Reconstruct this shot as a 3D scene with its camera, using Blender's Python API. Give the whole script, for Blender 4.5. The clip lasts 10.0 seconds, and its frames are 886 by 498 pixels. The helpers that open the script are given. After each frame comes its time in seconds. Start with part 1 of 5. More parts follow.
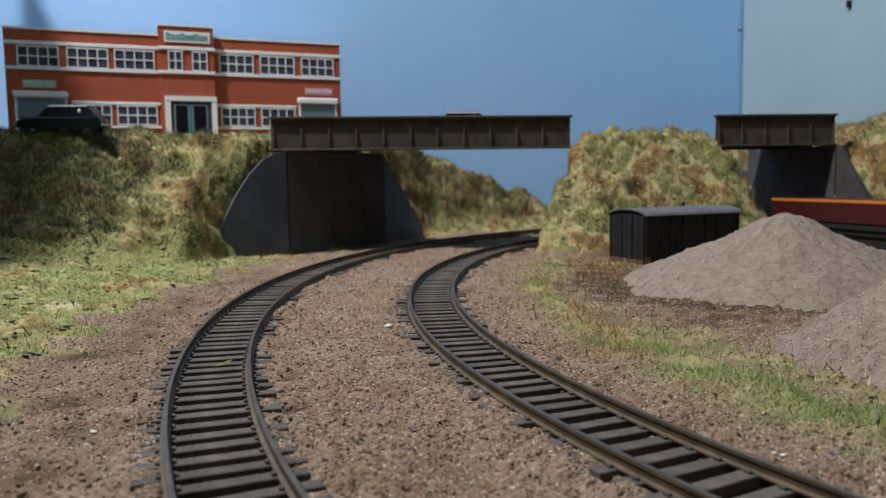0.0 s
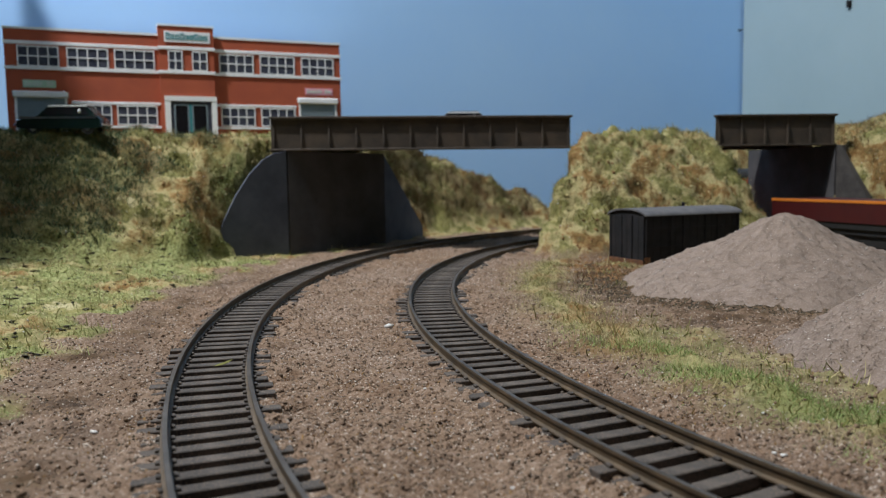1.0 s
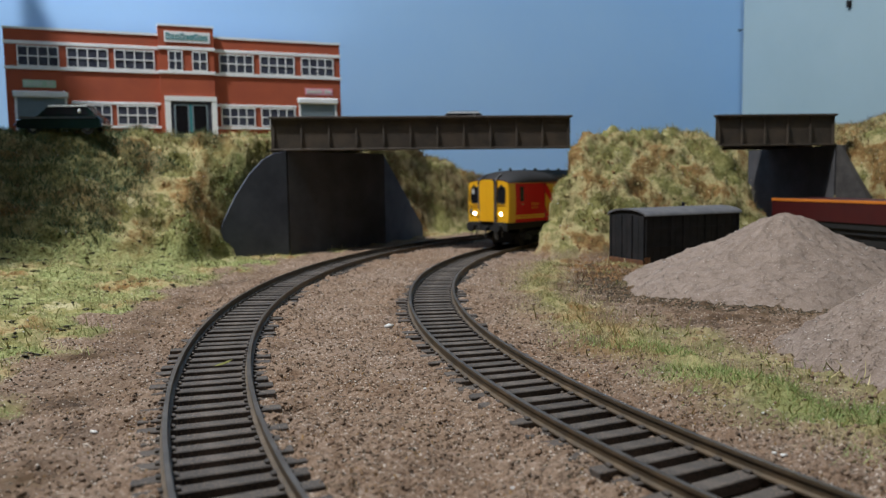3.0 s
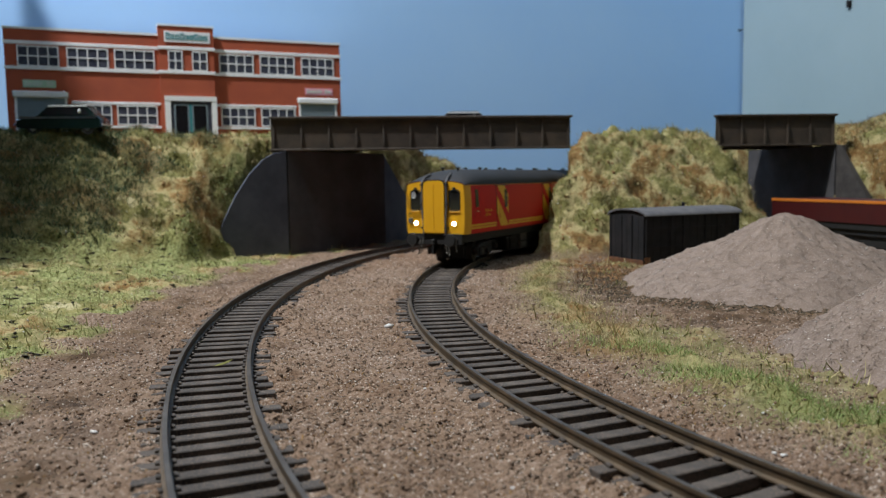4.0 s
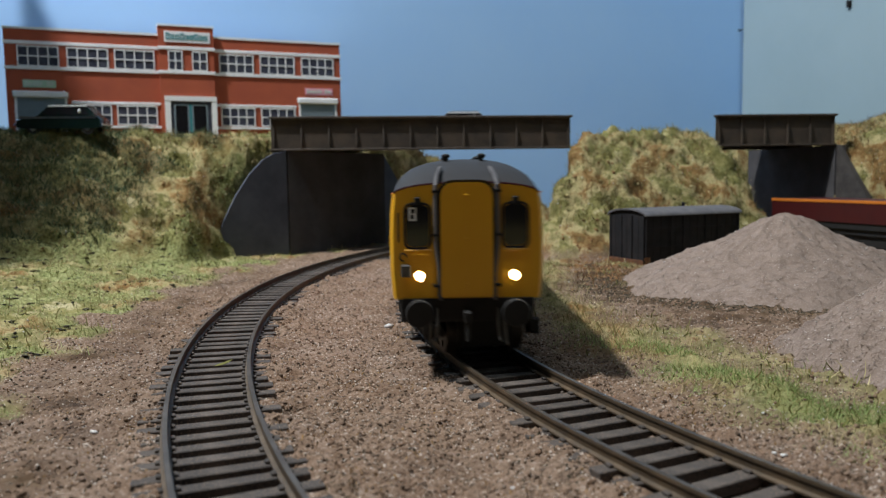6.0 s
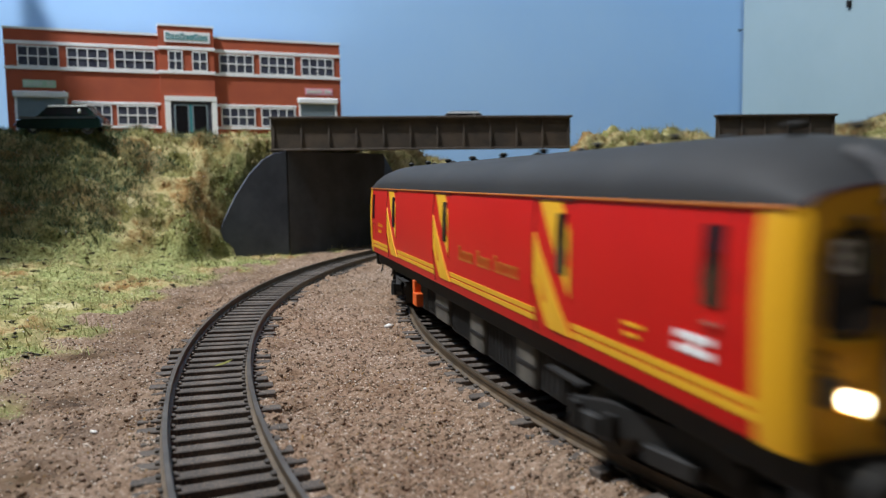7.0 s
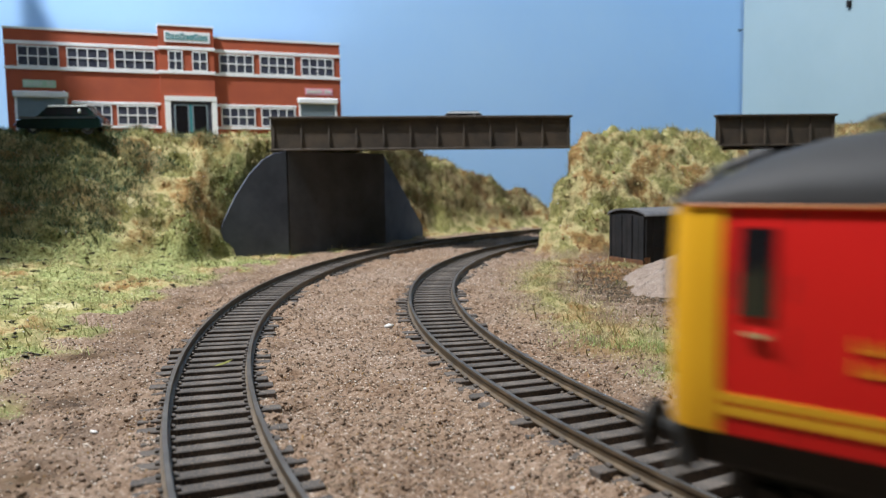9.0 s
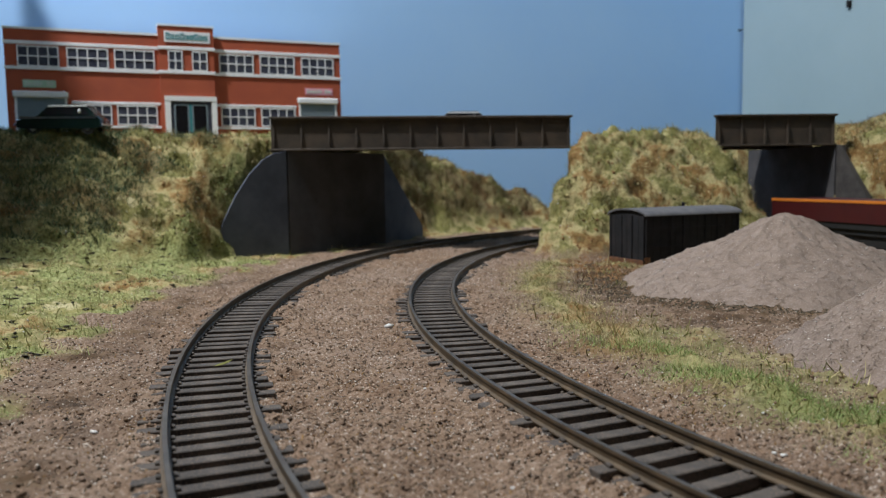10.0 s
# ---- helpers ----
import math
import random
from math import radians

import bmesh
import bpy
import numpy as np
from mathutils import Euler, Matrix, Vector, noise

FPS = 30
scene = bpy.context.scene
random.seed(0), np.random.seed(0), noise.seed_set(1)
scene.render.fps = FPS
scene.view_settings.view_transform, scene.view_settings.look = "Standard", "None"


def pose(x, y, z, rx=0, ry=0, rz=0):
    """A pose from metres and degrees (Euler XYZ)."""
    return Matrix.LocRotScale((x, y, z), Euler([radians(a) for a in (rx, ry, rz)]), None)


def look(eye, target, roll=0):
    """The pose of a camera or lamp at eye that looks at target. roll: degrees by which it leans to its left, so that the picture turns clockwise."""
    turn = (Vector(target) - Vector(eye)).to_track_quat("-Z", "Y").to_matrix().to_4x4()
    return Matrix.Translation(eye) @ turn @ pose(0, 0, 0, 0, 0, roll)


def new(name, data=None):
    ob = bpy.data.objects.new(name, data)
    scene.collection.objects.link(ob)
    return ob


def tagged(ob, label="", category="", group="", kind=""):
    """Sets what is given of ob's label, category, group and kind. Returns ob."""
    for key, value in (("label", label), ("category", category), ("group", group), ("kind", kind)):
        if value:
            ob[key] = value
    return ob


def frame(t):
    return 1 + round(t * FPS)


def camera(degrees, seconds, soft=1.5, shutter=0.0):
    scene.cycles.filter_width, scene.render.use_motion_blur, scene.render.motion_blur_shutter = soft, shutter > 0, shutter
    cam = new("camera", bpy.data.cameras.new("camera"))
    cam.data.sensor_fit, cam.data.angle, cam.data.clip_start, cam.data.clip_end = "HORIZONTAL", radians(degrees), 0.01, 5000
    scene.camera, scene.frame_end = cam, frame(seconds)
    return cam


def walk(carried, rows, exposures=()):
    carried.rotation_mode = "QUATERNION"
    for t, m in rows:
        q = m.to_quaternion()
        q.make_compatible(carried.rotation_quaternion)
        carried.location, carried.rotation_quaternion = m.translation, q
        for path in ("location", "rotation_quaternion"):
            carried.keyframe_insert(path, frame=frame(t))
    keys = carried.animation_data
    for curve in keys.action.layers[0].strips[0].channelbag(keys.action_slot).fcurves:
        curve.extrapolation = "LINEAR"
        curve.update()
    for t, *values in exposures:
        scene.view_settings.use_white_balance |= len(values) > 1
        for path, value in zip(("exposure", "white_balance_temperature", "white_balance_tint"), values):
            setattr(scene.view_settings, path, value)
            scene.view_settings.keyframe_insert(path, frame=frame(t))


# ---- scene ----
cam = camera(59.95, 10.0, soft=1.2, shutter=0.75)
cam.data.dof.use_dof, cam.data.dof.focus_distance, cam.data.dof.aperture_fstop = True, 0.215, 30.0
EYE = (0.0, 0.0, 0.0448)
AIM = look(EYE, (0.0, 1.0, 0.0448 - math.tan(radians(5.1975))), -0.835)
walk(cam, [(0.0, AIM), (10.0, AIM)],
     exposures=[(0.0, 0.0), (5.5, 0.0), (6.8, 0.16), (7.0, 0.26), (7.5, 0.40), (8.5, 0.56), (9.0, 0.60), (9.5, 0.08), (10.0, 0.0)])

MM = 0.001

# ---- world and lamps ----
world = bpy.data.worlds.new("room_air")
scene.world = world
world.use_nodes = True
world.node_tree.nodes["Background"].inputs[0].default_value = (0.75, 0.85, 1.0, 1)
world.node_tree.nodes["Background"].inputs[1].default_value = 0.12


def lamp(name, eye, target, size, size_y, watts, colour):
    data = bpy.data.lights.new(name, "AREA")
    data.shape, data.size, data.size_y, data.energy, data.color = "RECTANGLE", size, size_y, watts, colour
    ob = new(name, data)
    ob.matrix_world = look(eye, target)
    return ob


lamp("layout_lamp", (-0.52, 0.23, 1.12), (-0.18, 0.36, 0.0), 0.05, 0.05, 20.5, (0.96, 0.98, 1.0))
# Added fill light, no known source: lifts the backdrop and front-facing sides
lamp("fill_lamp", (-0.05, -0.03, 1.38), (0.30, 0.85, 0.20), 0.5, 0.35, 5.8, (0.72, 0.86, 1.0))

# ---- materials ----


def material(name, a, b=None, rough=0.8, size=8.0, fine=1.0, bump=0.3, metal=0.0, c=None, each=0.0, spec=0.5, detail=8.0):
    """Colour a to b over patches of that size in mm, c in fine specks; fine relief of the given grain in mm."""
    m = bpy.data.materials.new(name)
    m.use_nodes = True
    nt = m.node_tree
    N, L = nt.nodes, nt.links
    bs = N["Principled BSDF"]
    bs.inputs["Roughness"].default_value = rough
    bs.inputs["Metallic"].default_value = metal
    bs.inputs["Specular IOR Level"].default_value = spec
    co = N.new("ShaderNodeTexCoord")
    n1 = N.new("ShaderNodeTexNoise")
    n1.inputs["Scale"].default_value = 1000.0 / size
    n1.inputs["Detail"].default_value = detail
    n1.inputs["Roughness"].default_value = 0.62
    L.new(co.outputs["Object"], n1.inputs["Vector"])
    n2 = N.new("ShaderNodeTexNoise")
    n2.inputs["Scale"].default_value = 1000.0 / fine
    n2.inputs["Detail"].default_value = 4.0
    L.new(co.outputs["Object"], n2.inputs["Vector"])
    b = b or tuple(v * 0.8 for v in a)
    ramp = N.new("ShaderNodeValToRGB")
    ramp.color_ramp.elements[0].position, ramp.color_ramp.elements[1].position = 0.36, 0.64
    ramp.color_ramp.elements[0].color, ramp.color_ramp.elements[1].color = (*a, 1), (*b, 1)
    L.new(n1.outputs["Fac"], ramp.inputs["Fac"])
    out = ramp.outputs["Color"]
    if c:
        r2 = N.new("ShaderNodeValToRGB")
        r2.color_ramp.elements[0].position, r2.color_ramp.elements[1].position = 0.52, 0.68
        r2.color_ramp.elements[0].color, r2.color_ramp.elements[1].color = (0, 0, 0, 1), (1, 1, 1, 1)
        L.new(n2.outputs["Fac"], r2.inputs["Fac"])
        mx = N.new("ShaderNodeMix")
        mx.data_type = "RGBA"
        L.new(r2.outputs["Color"], mx.inputs["Factor"])
        L.new(out, mx.inputs["A"])
        mx.inputs["B"].default_value = (*c, 1)
        out = mx.outputs["Result"]
    if each:
        geo, oi = N.new("ShaderNodeNewGeometry"), N.new("ShaderNodeObjectInfo")
        ad = N.new("ShaderNodeMath")
        ad.operation = "ADD"
        L.new(geo.outputs["Random Per Island"], ad.inputs[0])
        L.new(oi.outputs["Random"], ad.inputs[1])
        mr = N.new("ShaderNodeMapRange")
        mr.inputs["From Max"].default_value = 2.0
        mr.inputs["To Min"].default_value, mr.inputs["To Max"].default_value = 1.0 - each, 1.0 + each
        L.new(ad.outputs[0], mr.inputs["Value"])
        hs = N.new("ShaderNodeHueSaturation")
        L.new(mr.outputs["Result"], hs.inputs["Value"])
        L.new(out, hs.inputs["Color"])
        out = hs.outputs["Color"]
    L.new(out, bs.inputs["Base Color"])
    if bump:
        bp = N.new("ShaderNodeBump")
        bp.inputs["Strength"].default_value = bump
        bp.inputs["Distance"].default_value = fine * 0.3 * MM
        L.new(n2.outputs["Fac"], bp.inputs["Height"])
        L.new(bp.outputs["Normal"], bs.inputs["Normal"])
    return m


def glow(name, colour, strength):
    m = bpy.data.materials.new(name)
    m.use_nodes = True
    bs = m.node_tree.nodes["Principled BSDF"]
    bs.inputs["Base Color"].default_value = (*colour, 1)
    bs.inputs["Emission Color"].default_value = (*colour, 1)
    bs.inputs["Emission Strength"].default_value = strength
    return m


M_SKY = material("sky_blue_paint", (0.355, 0.60, 0.96), (0.395, 0.64, 0.97), 0.75, 160, 0.8, 0.15)
M_PALE = material("pale_blue_paint", (0.255, 0.355, 0.40), (0.285, 0.385, 0.43), 0.75, 120, 0.8, 0.15)
M_PLASTER = material("grey_plaster", (0.24, 0.24, 0.25), (0.20, 0.20, 0.21), 0.85, 300, 3, 0.2)
M_RAIL = material("weathered_rail_steel", (0.066, 0.048, 0.030), (0.125, 0.086, 0.050), 0.55, 6, 0.5, 0.3, 0.2)
M_RAILTOP = material("worn_rail_head", (0.16, 0.13, 0.10), (0.09, 0.07, 0.05), 0.38, 9, 0.5, 0.15, 0.6)
M_SLEEPER = material("dusty_grey_sleeper", (0.042, 0.036, 0.032), (0.088, 0.072, 0.060), 0.85, 5, 0.4, 0.6, c=(0.155, 0.115, 0.085), each=0.45)
M_BRIDGE = material("rusty_bridge_iron", (0.030, 0.023, 0.017), (0.065, 0.045, 0.030), 0.7, 14, 0.8, 0.4, c=(0.075, 0.055, 0.038))
M_CONCRETE = material("blue_grey_engineering_brick", (0.056, 0.062, 0.084), (0.098, 0.108, 0.140), 0.9, 26, 1.2, 0.4)
# Darker brick: the shade under the bridge decks is put into its colour
M_SHADED_BRICK = material("shaded_dark_brick", (0.046, 0.043, 0.044), (0.076, 0.072, 0.074), 0.9, 22, 1.2, 0.4)
M_PALECONC = material("pale_concrete", (0.062, 0.055, 0.050), (0.036, 0.032, 0.030), 0.9, 9, 1.6, 0.8)
M_ASPHALT = material("asphalt", (0.045, 0.045, 0.047), (0.065, 0.063, 0.06), 0.9, 10, 0.8, 0.5)
M_BRICK = material("orange_red_brick", (0.40, 0.085, 0.035), (0.34, 0.070, 0.032), 0.8, 20, 0.7, 0.25)
M_WHITE = material("white_card_trim", (0.82, 0.82, 0.83), (0.74, 0.75, 0.77), 0.7, 15, 0.6, 0.1)
M_GLASSD = material("dark_window_film", (0.036, 0.040, 0.062), (0.080, 0.085, 0.115), 0.25, 9, 2, 0.05)
M_SHUTTER = material("grey_blue_shutter", (0.20, 0.26, 0.30), (0.17, 0.22, 0.26), 0.6, 12, 0.6, 0.1)
M_TEAL = material("teal_paint", (0.03, 0.24, 0.27), (0.03, 0.20, 0.23), 0.6, 5, 0.6, 0.1)
M_MINT = material("mint_board", (0.42, 0.62, 0.46), (0.38, 0.56, 0.42), 0.6, 5, 0.6, 0.1)
M_PINK = material("pink_board", (0.74, 0.36, 0.44), (0.68, 0.32, 0.40), 0.6, 5, 0.6, 0.1)
M_INK = material("pale_lettering", (0.62, 0.66, 0.60), (0.56, 0.6, 0.55), 0.6, 4, 0.6, 0.05)
M_CAR = material("dark_green_car_paint", (0.004, 0.013, 0.012), (0.005, 0.016, 0.014), 0.2, 30, 2, 0.02)
M_CARGREY = material("grey_car_paint", (0.10, 0.10, 0.11), (0.12, 0.12, 0.13), 0.3, 30, 2, 0.02)
M_TYRE = material("black_rubber", (0.012, 0.012, 0.012), (0.02, 0.02, 0.02), 0.75, 4, 0.4, 0.2)
M_CHROME = material("chrome", (0.75, 0.75, 0.75), (0.65, 0.65, 0.65), 0.15, 10, 1, 0.02, 1.0)
M_HUT = material("black_tarred_planks", (0.009, 0.009, 0.010), (0.019, 0.017, 0.018), 0.8, 8, 0.6, 0.6, spec=0.3)
M_RUST = material("rust", (0.16, 0.065, 0.025), (0.09, 0.04, 0.02), 0.8, 3, 0.5, 0.4)
M_ROOFGREY = material("dusty_grey_roof", (0.085, 0.083, 0.09), (0.135, 0.128, 0.128), 0.8, 6, 0.6, 0.9)
M_RED = material("post_red_paint", (0.62, 0.010, 0.008), (0.57, 0.008, 0.007), 0.45, 40, 0.8, 0.03, spec=0.3)
M_YELLOW = material("warning_yellow_paint", (0.78, 0.40, 0.012), (0.73, 0.36, 0.010), 0.4, 30, 0.8, 0.03)
M_STRIPE = material("golden_yellow_stripe", (0.82, 0.44, 0.02), (0.77, 0.40, 0.018), 0.45, 30, 0.8, 0.03)
M_ROOFDK = material("dark_grey_train_roof", (0.024, 0.024, 0.026), (0.033, 0.032, 0.033), 0.68, 25, 0.6, 0.12, spec=0.3)
M_BLACK = material("sooty_black_underframe", (0.0045, 0.0042, 0.004), (0.011, 0.010, 0.009), 0.75, 5, 0.5, 0.3)
M_GREYBOX = material("dusty_grey_tank", (0.115, 0.105, 0.088), (0.050, 0.046, 0.040), 0.75, 5, 0.5, 0.2)
M_ORANGE = material("orange_paint", (0.80, 0.13, 0.015), (0.70, 0.11, 0.012), 0.5, 6, 0.5, 0.05)
M_DKGLASS = material("dark_cab_glass", (0.010, 0.010, 0.012), (0.014, 0.013, 0.015), 0.08, 10, 2, 0.0)
M_LAMPON = glow("lit_headlamp", (1.0, 0.86, 0.55), 14.0)
M_MAROON = material("maroon_paint", (0.055, 0.004, 0.004), (0.042, 0.003, 0.0035), 0.5, 15, 0.6, 0.05)
M_AMBER = material("amber_paint", (0.55, 0.16, 0.015), (0.48, 0.14, 0.015), 0.5, 8, 0.6, 0.05)
M_WOOD = material("plain_boards", (0.28, 0.19, 0.11), (0.22, 0.15, 0.09), 0.7, 30, 2, 0.2)
M_GRAVEL = material("pinkish_grey_gravel", (0.212, 0.156, 0.120), (0.280, 0.210, 0.165), 0.9, 5, 0.6, 0.9, c=(0.33, 0.262, 0.226), each=0.2)
M_GRAVELPALE = material("pale_gravel_stones", (0.30, 0.228, 0.180), (0.41, 0.33, 0.272), 0.85, 5, 0.5, 0.3, each=0.45)
M_CHALK = material("chalk_specks", (0.66, 0.62, 0.58), (0.54, 0.50, 0.46), 0.7, 5, 1, 0.1, each=0.25)
M_STONE = material("brown_ballast_grain", (0.185, 0.108, 0.062), (0.33, 0.228, 0.155), 0.9, 2, 0.4, 0.5, each=0.65)
M_LITTER = material("dark_leaf_litter", (0.030, 0.024, 0.014), (0.055, 0.045, 0.020), 0.9, 2, 0.5, 0.4, each=0.4)

# ---- mesh helpers (all in mm) ----


def mesh_of(name, verts, faces, mats, smooth=False, slots=None):
    me = bpy.data.meshes.new(name)
    me.from_pydata([(v[0] * MM, v[1] * MM, v[2] * MM) for v in verts], [], faces)
    for m in mats if isinstance(mats, (list, tuple)) else [mats]:
        me.materials.append(m)
    if slots:
        me.polygons.foreach_set("material_index", slots)
    if smooth:
        me.polygons.foreach_set("use_smooth", [True] * len(me.polygons))
    me.update()
    return me


class Shape:
    """Collects solids, in mm, for one mesh."""

    def __init__(self):
        self.v, self.f, self.s = [], [], []

    def add(self, verts, faces, slot=0):
        o = len(self.v)
        self.v += [tuple(v) for v in verts]
        self.f += [tuple(i + o for i in f) for f in faces]
        self.s += [slot] * len(faces)
        return self

    def box(self, x0, y0, z0, x1, y1, z1, b=0.0, slot=0):
        """A box, its upright and lying edges chamfered by b."""
        if b <= 0:
            v = [(x, y, z) for z in (z0, z1) for x, y in ((x0, y0), (x1, y0), (x1, y1), (x0, y1))]
            return self.add(v, [(3, 2, 1, 0), (4, 5, 6, 7), (0, 1, 5, 4), (1, 2, 6, 5), (2, 3, 7, 6), (3, 0, 4, 7)], slot)
        v = []
        for z, d in ((z0, b), (z0 + b, 0), (z1 - b, 0), (z1, b)):
            for x, y in ((x0 + b + d * 0, y0 + d), (x1 - b, y0 + d), (x1 - d, y0 + b), (x1 - d, y1 - b),
                         (x1 - b, y1 - d), (x0 + b, y1 - d), (x0 + d, y1 - b), (x0 + d, y0 + b)):
                v.append((x, y, z))
        f = [tuple(range(7, -1, -1)), tuple(range(24, 32))]
        for k in range(3):
            for i in range(8):
                j = (i + 1) % 8
                f.append((k * 8 + i, k * 8 + j, k * 8 + 8 + j, k * 8 + 8 + i))
        return self.add(v, f, slot)

    def tube(self, a, b, r, n=12, r2=None, slot=0):
        a, b = Vector(a), Vector(b)
        r2 = r if r2 is None else r2
        d = (b - a).normalized()
        u = d.orthogonal().normalized()
        w = d.cross(u)
        v = [a + (u * math.cos(t) + w * math.sin(t)) * r for t in (2 * math.pi * i / n for i in range(n))]
        v += [b + (u * math.cos(t) + w * math.sin(t)) * r2 for t in (2 * math.pi * i / n for i in range(n))]
        f = [(i, (i + 1) % n, n + (i + 1) % n, n + i) for i in range(n)]
        return self.add(v, f + [tuple(range(n - 1, -1, -1)), tuple(range(n, 2 * n))], slot)

    def pipe(self, pts, r, n=6, slot=0):
        """One bent tube through points."""
        pts = [Vector(p) for p in pts]
        v, f, u = [], [], None
        for i, p in enumerate(pts):
            d = (pts[min(i + 1, len(pts) - 1)] - pts[max(i - 1, 0)])
            d = d.normalized() if d.length > 1e-9 else Vector((0, 0, 1))
            u = d.orthogonal().normalized() if u is None else (u - d * u.dot(d)).normalized()
            w = d.cross(u)
            v += [p + (u * math.cos(t) + w * math.sin(t)) * r for t in (2 * math.pi * k / n for k in range(n))]
        for i in range(len(pts) - 1):
            f += [(i * n + k, i * n + (k + 1) % n, i * n + n + (k + 1) % n, i * n + n + k) for k in range(n)]
        return self.add(v, f + [tuple(range(n - 1, -1, -1)), tuple(len(v) - n + k for k in range(n))], slot)

    def prism(self, outline, axis, lo, hi, slot=0):
        """An outline of 2D points pushed along axis x, y or z from lo to hi."""
        put = {"x": lambda p, t: (t, p[0], p[1]), "y": lambda p, t: (p[0], t, p[1]), "z": lambda p, t: (p[0], p[1], t)}[axis]
        n = len(outline)
        v = [put(p, lo) for p in outline] + [put(p, hi) for p in outline]
        f = [(i, (i + 1) % n, n + (i + 1) % n, n + i) for i in range(n)]
        return self.add(v, f + [tuple(range(n - 1, -1, -1)), tuple(range(n, 2 * n))], slot)

    def ball(self, c, r, slot=0, n=8, m=5, flat=1.0):
        v, f = [], []
        for i in range(m + 1):
            t = math.pi * i / m
            for j in range(n):
                a = 2 * math.pi * j / n
                v.append((c[0] + r * math.sin(t) * math.cos(a), c[1] + r * math.sin(t) * math.sin(a), c[2] + r * flat * math.cos(t)))
        for i in range(m):
            for j in range(n):
                f.append((i * n + j, i * n + n + j, i * n + n + (j + 1) % n, i * n + (j + 1) % n))
        return self.add(v, f, slot)

    def mesh(self, name, mats, smooth=False):
        me = mesh_of(name, self.v, self.f, mats, False, self.s)
        bm = bmesh.new()
        bm.from_mesh(me)
        bmesh.ops.recalc_face_normals(bm, faces=bm.faces)
        if smooth:
            for e in bm.edges:
                e.smooth = len(e.link_faces) == 2 and e.calc_face_angle(0) < 0.6
            for p in bm.faces:
                p.smooth = True
        bm.to_mesh(me)
        bm.free()
        return me


def part(name, shape, mats, parent, label="", smooth=False, at=None):
    ob = new(name, shape.mesh(name, mats, smooth) if isinstance(shape, Shape) else shape)
    ob.parent = parent
    if at is not None:
        ob.matrix_basis = at
    return tagged(ob, label)


def thing(name, m, label, category, group="", kind=""):
    ob = new(name)
    ob.empty_display_size = 0.01
    ob.matrix_basis = m
    return tagged(ob, label, category, group, kind)


def at(x, y, z, rz=0.0):
    return pose(x * MM, y * MM, z * MM, 0, 0, rz)


# ---- the lines of the two tracks ----


def track_line(x0, y0, heading, k0, k1, k2, k3, lo=-620.0, hi=1300.0):
    """Arc length, x, y and heading along a track whose curvature changes slowly."""
    s = np.arange(lo, hi, 0.5)
    u = np.clip((s - 150) / 300, -2.0, 2.2)
    k = k0 + k1 * u + k2 * u * u + k3 * u ** 3
    i0 = int(np.argmin(abs(s)))
    th = np.cumsum(k) * 0.5
    th = th - th[i0] + heading
    x, y = np.cumsum(np.cos(th)) * 0.5, np.cumsum(np.sin(th)) * 0.5
    return s, x0 + x - x[i0], y0 + y - y[i0], th


LEFT = track_line(-29.52962, 105.6831, 1.992774, -0.001959022, 2.23888e-05, -0.0006626857, 0.0004050195)
RIGHT = track_line(45.2084, 107.6132, 2.065767, -0.002264849, 0.0001967161, -0.0007510043, 0.0002584741)

SIDING = track_line(203.5, 640.0, math.atan2(-0.966, 0.26), 0, 0, 0, 0)


def on_line(line, s, side=0.0):
    """Place and heading at arc length s, side mm to the left."""
    x, y, th = (float(np.interp(s, line[0], line[k])) for k in (1, 2, 3))
    return x - side * math.sin(th), y + side * math.cos(th), th


def beside(line, X, Y):
    """Signed distance to the left of a line, for arrays."""
    s, x, y, th = (a[::8] for a in line)
    best, out = np.full(X.shape, 1e9), np.zeros(X.shape)
    for i in range(len(s)):
        d = (X - x[i]) ** 2 + (Y - y[i]) ** 2
        m = d < best
        best[m] = d[m]
        out[m] = (-(X - x[i]) * math.sin(th[i]) + (Y - y[i]) * math.cos(th[i]))[m]
    return np.sign(out) * np.sqrt(best)


# ---- the ground: one sheet with banks ----


def inside(poly, X, Y):
    r = np.zeros(X.shape, bool)
    for (x0, y0), (x1, y1) in zip(poly, poly[1:] + poly[:1]):
        if y0 != y1:
            r ^= ((Y < y0) != (Y < y1)) & (X < x0 + (Y - y0) * (x1 - x0) / (y1 - y0))
    return r


def away(poly, X, Y):
    """Distance outside a polygon and the way to it."""
    best, bx, by = np.full(X.shape, 1e9), np.zeros(X.shape), np.zeros(X.shape)
    for (x0, y0), (x1, y1) in zip(poly, poly[1:] + poly[:1]):
        ex, ey = x1 - x0, y1 - y0
        t = np.clip(((X - x0) * ex + (Y - y0) * ey) / (ex * ex + ey * ey), 0, 1)
        px, py = X - x0 - t * ex, Y - y0 - t * ey
        d = np.hypot(px, py)
        m = d < best
        best[m], bx[m], by[m] = d[m], px[m], py[m]
    best[inside(poly, X, Y)] = 0
    return best, bx, by


def ease(t):
    t = np.clip(t, 0, 1)
    return t * t * (3 - 2 * t)


def rough(X, Y, size, seed=0.0):
    """Cheap smooth noise of about one, for arrays."""
    r = np.random.RandomState(int(seed * 10) + 7)
    z = np.zeros(X.shape)
    for k in range(14):
        a, ph, w = r.uniform(0, 6.283), r.uniform(0, 6.283), 6.283 / size * r.uniform(0.6, 1.7)
        z += np.sin((X * math.cos(a) + Y * math.sin(a)) * w + ph + 0.7 * np.sin((X * math.sin(a) - Y * math.cos(a)) * w * 0.7 + ph * 2))
    return z / 2.65


